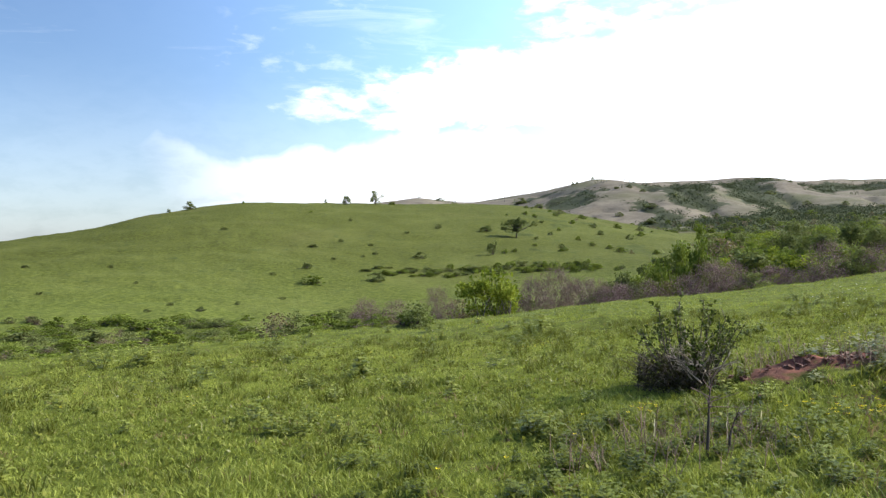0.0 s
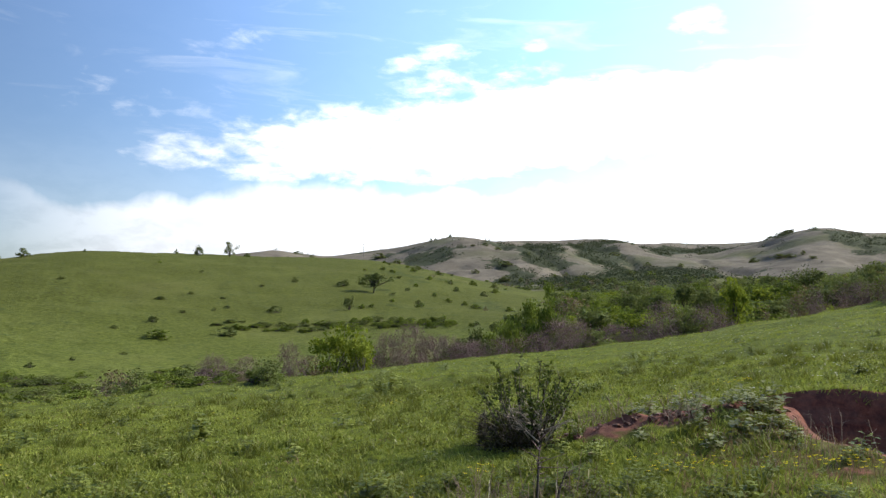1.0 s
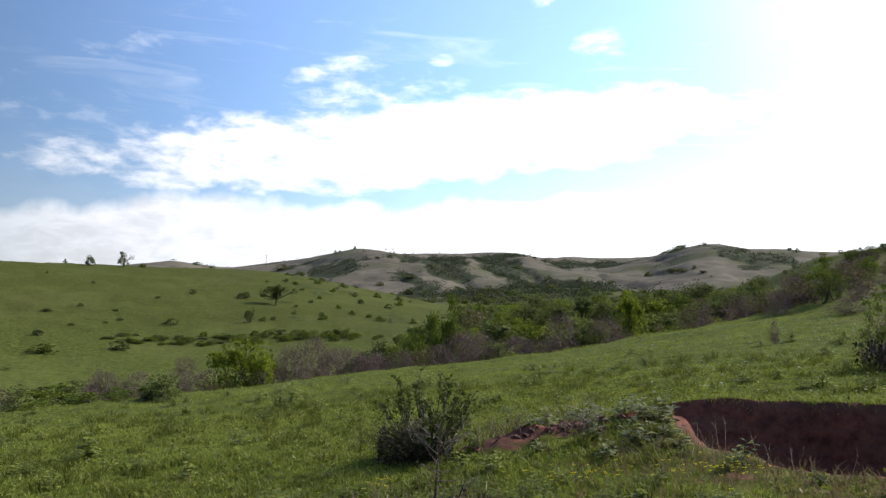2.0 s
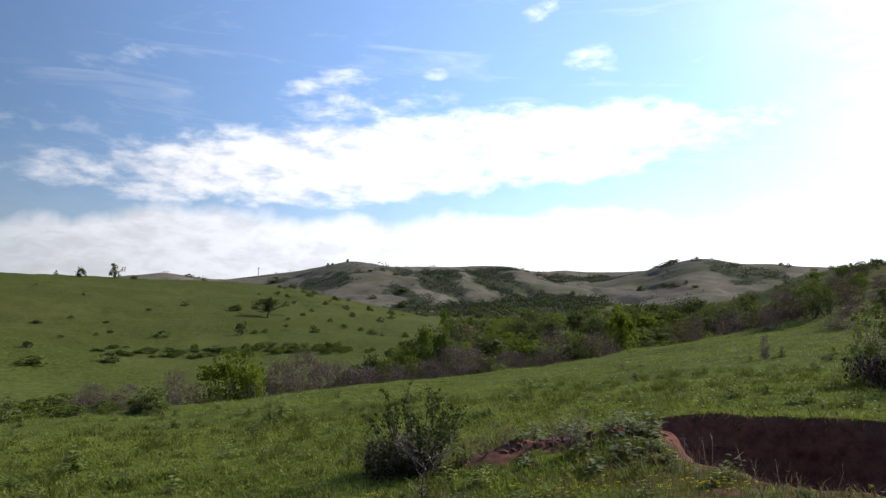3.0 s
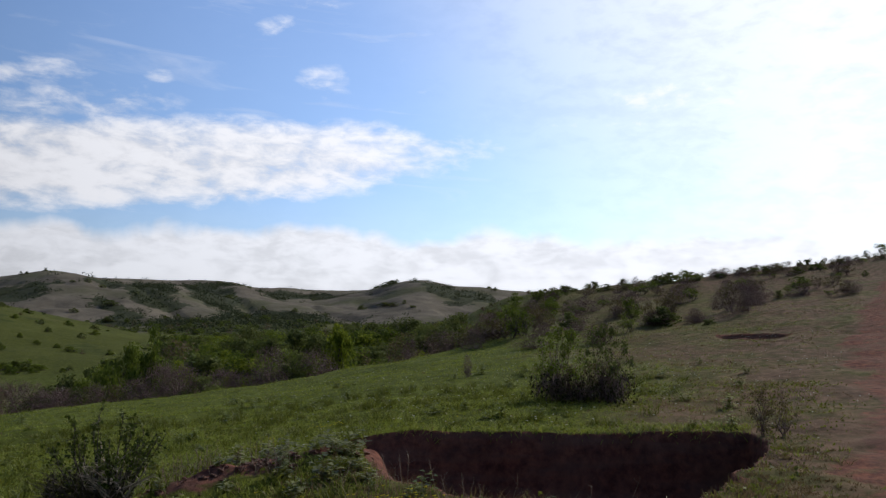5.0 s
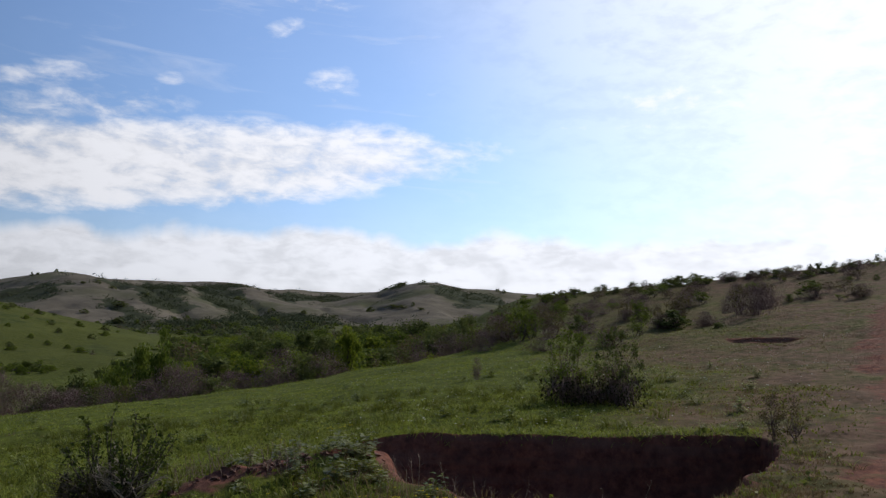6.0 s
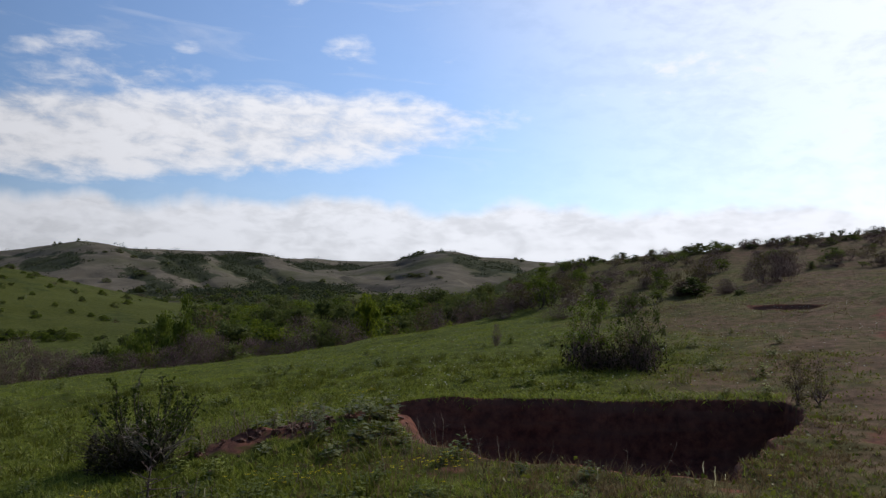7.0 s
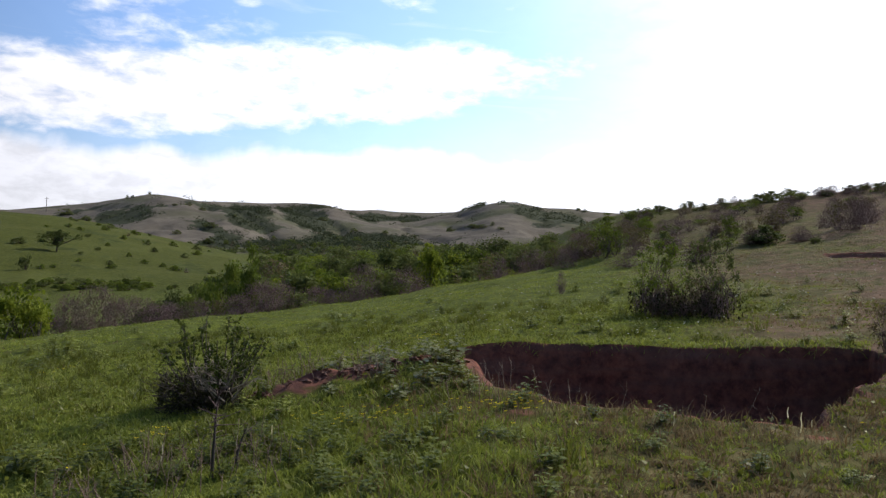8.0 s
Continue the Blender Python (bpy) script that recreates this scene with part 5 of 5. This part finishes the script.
def pit_shrub():
    """The shrub that stands on the meadow behind the pit, in two lobes."""
    r = np.random.default_rng(43)
    for az, d, tall, wide, mat, seed in ((-47.1, 17.3, 1.74, 1.35, LEAF, 1), (-50.5, 17.1, 1.76, 1.15, DUSKY, 2), (-48.9, 17.5, 0.95, 1.2, BROWNISH, 3)):
        x, y = polar(az, d)
        root = new("meadow_shrub")
        r = np.random.default_rng(43 + seed)
        (wv, wf), (lv, lf) = plant_form(r, 11, 36, 30, 0.040, 0.26, clump_size=0.058, stem_size=0.012, twigs=12, uneven=0.45, vase=0.35)
        part("branchwork", mesh_from("branchwork", wv, wf, TWIG), root)["kind"] = "stuff"
        part("foliage", mesh_from("foliage", lv, lf, mat), root)["kind"] = "stuff"
        n = 260
        foot = np.clip(r.normal(size=(n, 3)), -1.7, 1.7) * [0.20, 0.20, 0.08] + [0, 0, 0.10]
        foot[:, 2] = np.abs(foot[:, 2])
        tip = foot + r.normal(size=(n, 3)) * [0.06, 0.06, 0.05] + [0, 0, 0.14]
        part("lower_twig_growth", mesh_from("lower_twig_growth", *tubes(foot, tip, np.full(n, 0.006), np.full(n, 0.002), 3), TWIG), root, "dense purple-brown lower twigs")["kind"] = "stuff"
        # low leaves in the same shade-dark colour, to deepen the foot
        at = np.clip(r.normal(size=(800, 3)), -1.7, 1.7) * [0.26, 0.26, 0.11] + [0.0, 0.0, 0.16]
        at[:, 2] = np.abs(at[:, 2])
        part("skirt", mesh_from("skirt", *leaves(r, at, 0.04), SHADED_SKIRT), root, "dense lower leaves coloured dark as if in shade")["kind"] = "stuff"
        root.matrix_basis = pose(x, y, height_at(x, y) - 0.04, 0, 0, 50 * seed) @ Matrix.Diagonal((wide, wide, tall, 1))
        tagged(root, "sparse leafy shrub with a dense purple-brown foot behind the pit", "shrub", "shrub clump behind the pit")


pit_shrub()
stand(shrubs["stemmed"][0], *polar(-60.7, 13.1), 0.8, 0.5, 200, "dark low twiggy shrub at the pit's corner", "shrub", "")
stand(shrubs["brown"][1], *polar(-62.0, 13.1), 0.8, 0.5, 120, "dark low twiggy shrub at the pit's corner", "shrub", "")


def herb(seed, mat, stems=5, size=0.11, pairs=9):
    """A broad-leaved herb, about 0.3 m high: stalks with leaves in pairs."""
    r = np.random.default_rng(seed)
    root = new("broadleaf_herb")
    foot = r.normal(scale=0.04, size=(stems, 3)) * [1, 1, 0]
    tip = foot * 2.2 + np.stack([r.normal(0, 0.06, stems), r.normal(0, 0.06, stems), r.uniform(0.16, 0.32, stems)], -1)
    part("stalk_tuft", mesh_from("stalk_tuft", *tubes(foot, tip, np.full(stems, 0.005), np.full(stems, 0.002), 4), HERB), root)["kind"] = "stuff"
    v, f = [], []
    for s in range(stems):
        for k in range(pairs):
            u = 0.12 + 0.88 * k / (pairs - 1)
            at = foot[s] * (1 - u) + tip[s] * u
            a = k * 2.4 + s
            out = np.array([math.cos(a), math.sin(a), r.uniform(0.1, 0.6)])
            out /= np.linalg.norm(out)
            across = np.array([-math.sin(a), math.cos(a), 0.0])
            long = size * r.uniform(0.6, 1.1) * (1.1 - 0.5 * u)
            bend = np.array([0, 0, -0.25 * long])
            o = len(v)
            v += [at, at + out * long * 0.5 + across * long * 0.31, at + out * long + bend, at + out * long * 0.5 - across * long * 0.31, at + out * long * 0.52 - [0, 0, long * 0.05]]
            f += [[o, o + 1, o + 4], [o + 1, o + 2, o + 4], [o + 2, o + 3, o + 4], [o + 3, o, o + 4]]
    part("leafage", mesh_from("leafage", np.array(v), np.array(f), mat), root)["kind"] = "stuff"
    return root


herbs = [herb(51, BROADLEAF, 6, 0.15), herb(52, BROADLEAF, 8, 0.14), herb(53, BROADLEAF, 5, 0.18)]
rank_herbs = [herb(56, RANK, 6, 0.16), herb(57, RANK, 7, 0.14)]
grey_herbs = [herb(54, GREY_HERB, 5, 0.27, 7), herb(55, GREY_HERB, 4, 0.24, 7)]
# x, y, size
HERBS = [
    (-1.7, 8.0, 0.8), (-1.45, 8.05, 0.7), (-1.1, 8.2, 0.5), (-4.0, 13.0, 1.4), (0.8, 7.3, 0.9), (0.95, 7.2, 0.7), (1.6, 8.7, 0.5), (0.1, 11.3, 0.6), (-1.4, 13.4, 1.3), (-7.4, 17.2, 1.9),
    (-6.5, 17.1, 1.7), (2.5, 20.2, 1.8), (-4.8, 21.6, 1.8), (-4.6, 10.4, 0.5), (3.4, 5.3, 0.5), (4.0, 5.0, 0.5), (2.1, 19.7, 1.4), (9.9, 10.5, 0.8), (3.0, 9.3, 0.8), (3.1, 7.6, 0.7),
]
for n, (x, y, s) in enumerate(HERBS):
    stand(herbs[n % 3], x, y, s, s * 1.1, n * 50, "broad-leaved green herb in the meadow grass", "herb", "herbs in the meadow", 0)
for n in range(190):
    az, d = more.uniform(-60, 33), math.sqrt(more.uniform(40, 760))
    x, y = polar(az, d)
    if float(land_cover(np.array([x]), np.array([y]))[0][0]) > 0.2:
        continue
    s = more.uniform(0.35, 0.75) * (0.8 + d / 36)
    stand(herbs[n % 3], x, y, s, s * 1.2, n * 37, "broad-leaved green herb in the meadow grass", "herb", "herbs in the meadow", 0)
more = np.random.default_rng(66)
GREY = [
    (4.7, 7.5, 0.9), (5.0, 7.6, 0.9), (4.4, 7.9, 0.7), (4.8, 9.0, 0.8), (4.75, 8.7, 0.6), (4.0, 8.75, 0.6), (4.3, 8.9, 0.8), (5.3, 8.1, 0.7), (5.05, 9.2, 0.9), (5.5, 8.8, 0.9),
    (5.55, 8.4, 0.9), (5.2, 8.3, 0.9), (5.7, 9.2, 0.9), (5.6, 9.6, 0.9), (5.35, 9.5, 0.8), (3.3, 8.6, 0.5), (4.2, 7.3, 0.6), (3.7, 7.9, 0.5),
]
for n in range(28):
    x, y, s = GREY[n % len(GREY)]
    if n >= len(GREY):
        x, y, s = x + more.normal(0, 0.3), y + more.normal(0, 0.35), s * more.uniform(0.4, 0.9)
    if float(pit_inside(np.array([x]), np.array([y]))[0]) > -0.1:
        continue
    stand((grey_herbs + (herbs if n >= len(GREY) else []))[n % (5 if n >= len(GREY) else 2)], x, y, s * 1.05, s * 0.85, n * 61, "grey-green broad-leaved weed on the spoil heap", "herb", "weeds on the spoil heap", 0)

for n in range(48):
    x, y = polar(more.uniform(-60, 8), more.uniform(4.2, 8.2))
    if float(pit_inside(np.array([x]), np.array([y]))[0]) > -0.25:
        continue
    s = more.uniform(0.25, 0.55)
    stand(rank_herbs[n % 2], x, y, s, s * 1.2, n * 53, "low dark-green herb clump in the grass", "herb", "herbs in the meadow", 0)
LIP = [(5.35, 8.2), (5.1, 7.6), (4.85, 6.9), (6.05, 9.0), (5.1, 6.3), (5.85, 9.3), (4.95, 7.2)]
for n, (x, y) in enumerate(LIP):
    s = 0.45 + 0.4 * more.uniform(0, 1)
    stand((grey_herbs + herbs)[n % 5], x, y, s, s, n * 71, "grey-green broad-leaved weed on the pit's lip", "herb", "weeds on the spoil heap", 0.05)


def clod(seed):
    bm = bmesh.new()
    bmesh.ops.create_icosphere(bm, subdivisions=2, radius=0.5)
    for v in bm.verts:
        v.co *= 0.8 + 0.9 * noise.noise(v.co * 3.1 + Vector((seed * 7.1, 0, 0)))
        v.co.z *= 0.7
    me = bpy.data.meshes.new("earth_clod")
    bm.to_mesh(me)
    bm.free()
    me.materials.append(EARTH)
    return new("earth_clod", me)


# a rank patch of herbs and dry stalks round the dead sapling
for n in range(75):
    x, y = polar(-17 + more.normal(0, 7), more.uniform(4.6, 7.8))
    s = more.uniform(0.3, 0.75)
    stand(rank_herbs[n % 2], x, y, s, s * 0.9, n * 47, "dark-green rank herb round the dead sapling", "herb", "herbs in the meadow", 0)

def clusters(r, centres, count, wide):
    c = np.array(centres)
    return c[r.integers(0, len(c), count)] + r.normal(scale=wide, size=(count, 2))


def dead_stalks():
    """Thin brown stalks of last year's weeds round the dead sapling and the foot of the thorny shrub."""
    r = np.random.default_rng(77)
    at = np.concatenate([clusters(r, [(1.95, 5.9), (1.6, 6.2), (2.4, 6.1), (1.2, 5.9)], 110, 0.28), clusters(r, [(3.5, 8.95), (3.75, 9.05), (4.3, 8.3)], 80, 0.2), clusters(r, [(4.9, 6.6), (5.6, 5.8), (6.2, 5.0)], 60, 0.4)])
    at = at[pit_inside(at[:, 0], at[:, 1]) < -0.05]
    n = len(at)
    foot = np.column_stack([at, ground_height(at[:, 0], at[:, 1]) - 0.02])
    tip = foot + np.stack([r.normal(0, 0.07, n), r.normal(0, 0.07, n), r.uniform(0.12, 0.36, n)], -1)
    k = r.uniform(0.4, 1, (n, 4, 1))
    a = (foot[:, None] + (tip - foot)[:, None] * k).reshape(-1, 3)
    b = a + r.normal(scale=0.035, size=a.shape) + [0, 0, 0.03]
    v, f = tubes(np.concatenate([foot, a]), np.concatenate([tip, b]), np.concatenate([np.full(n, 0.004), np.full(len(a), 0.002)]), np.concatenate([np.full(n, 0.002), np.full(len(a), 0.001)]), 3)
    stuff("dead_weed_stalks", v, f, STALK, "brown dead weed stalks among the herbs", "stalks")


dead_stalks()
clods = [clod(1), clod(2), clod(3)]
for n in range(130):
    (hx, hy), r, h = HEAPS[(0, 1, 1, 3)[n % 4]]
    x, y = hx + more.normal(0, 0.32), hy - 0.05 + more.normal(0, 0.26)
    s = 0.02 + 0.10 * more.uniform(0, 1) ** 2.5
    stand(clods[n % 3], x, y, s, s * more.uniform(0.9, 1.6), more.uniform(0, 360), "crumbled clod of red earth on the spoil heap", "clod", "clods on the spoil heap", -0.15)


def flowers(name, spots, mat, size, tall, label):
    """Small open flowers on thin stalks: four petals each."""
    r = np.random.default_rng(len(spots))
    x, y = spots[:, 0], spots[:, 1]
    z = ground_height(x, y) + tall * r.uniform(0.6, 1.2, len(x))
    c = np.stack([x, y, z], -1)
    out = []
    for k in range(4):
        a = k * np.pi / 2 + r.uniform(0, 6)
        d = np.array([math.cos(a), math.sin(a), 0.5]) * size
        s = np.array([-math.sin(a), math.cos(a), 0.0]) * size * 0.55
        out.append(np.stack([c, c + d * 0.6 + s, c + d, c + d * 0.6 - s], 1))
    v = np.concatenate(out).reshape(-1, 3)
    stuff(name, v, np.arange(len(v)).reshape(-1, 4), mat, label, "flowers")
    a = c.copy()
    a[:, 2] = ground_height(x, y) - 0.01
    tv, tf = tubes(a, c, np.full(len(c), 0.002), np.full(len(c), 0.0015), 3)
    stuff(name + "_stalks", tv, tf, HERB, "thin green flower stalks in the grass", "stalks")


r = np.random.default_rng(61)
gold = np.concatenate([clusters(r, [polar(-37.1, 7.7), polar(-38, 7.4), polar(-27, 13.5), polar(-36, 7.0), polar(-7, 15), polar(-31, 14.6), (3.35, 6.6), (3.7, 6.5)], 130, 0.2), clusters(r, [polar(-14.0, 7.6)], 12, 0.07), np.stack(spread(r, 80, 5, 26, -60, 34), -1)])
flowers("yellow_flowers", gold, YELLOW, 0.020, 0.13, "small yellow meadow flowers")
pale = np.concatenate([np.stack(spread(r, 110, 11, 30, -70, 30), -1), np.stack(spread(r, 700, 11, 34, -74, -26), -1)])
soil, _ = bare(pale[:, 0], pale[:, 1])
pale = np.concatenate([pale[soil < 0.3], clusters(r, [(4.7, 7.6), (5.0, 7.7), (5.4, 8.4), (5.2, 9.2), (4.4, 9.0), (5.6, 9.4)], 10, 0.18)])
flowers("white_flowers", pale, WHITE, 0.021, 0.18, "tiny white meadow flowers")
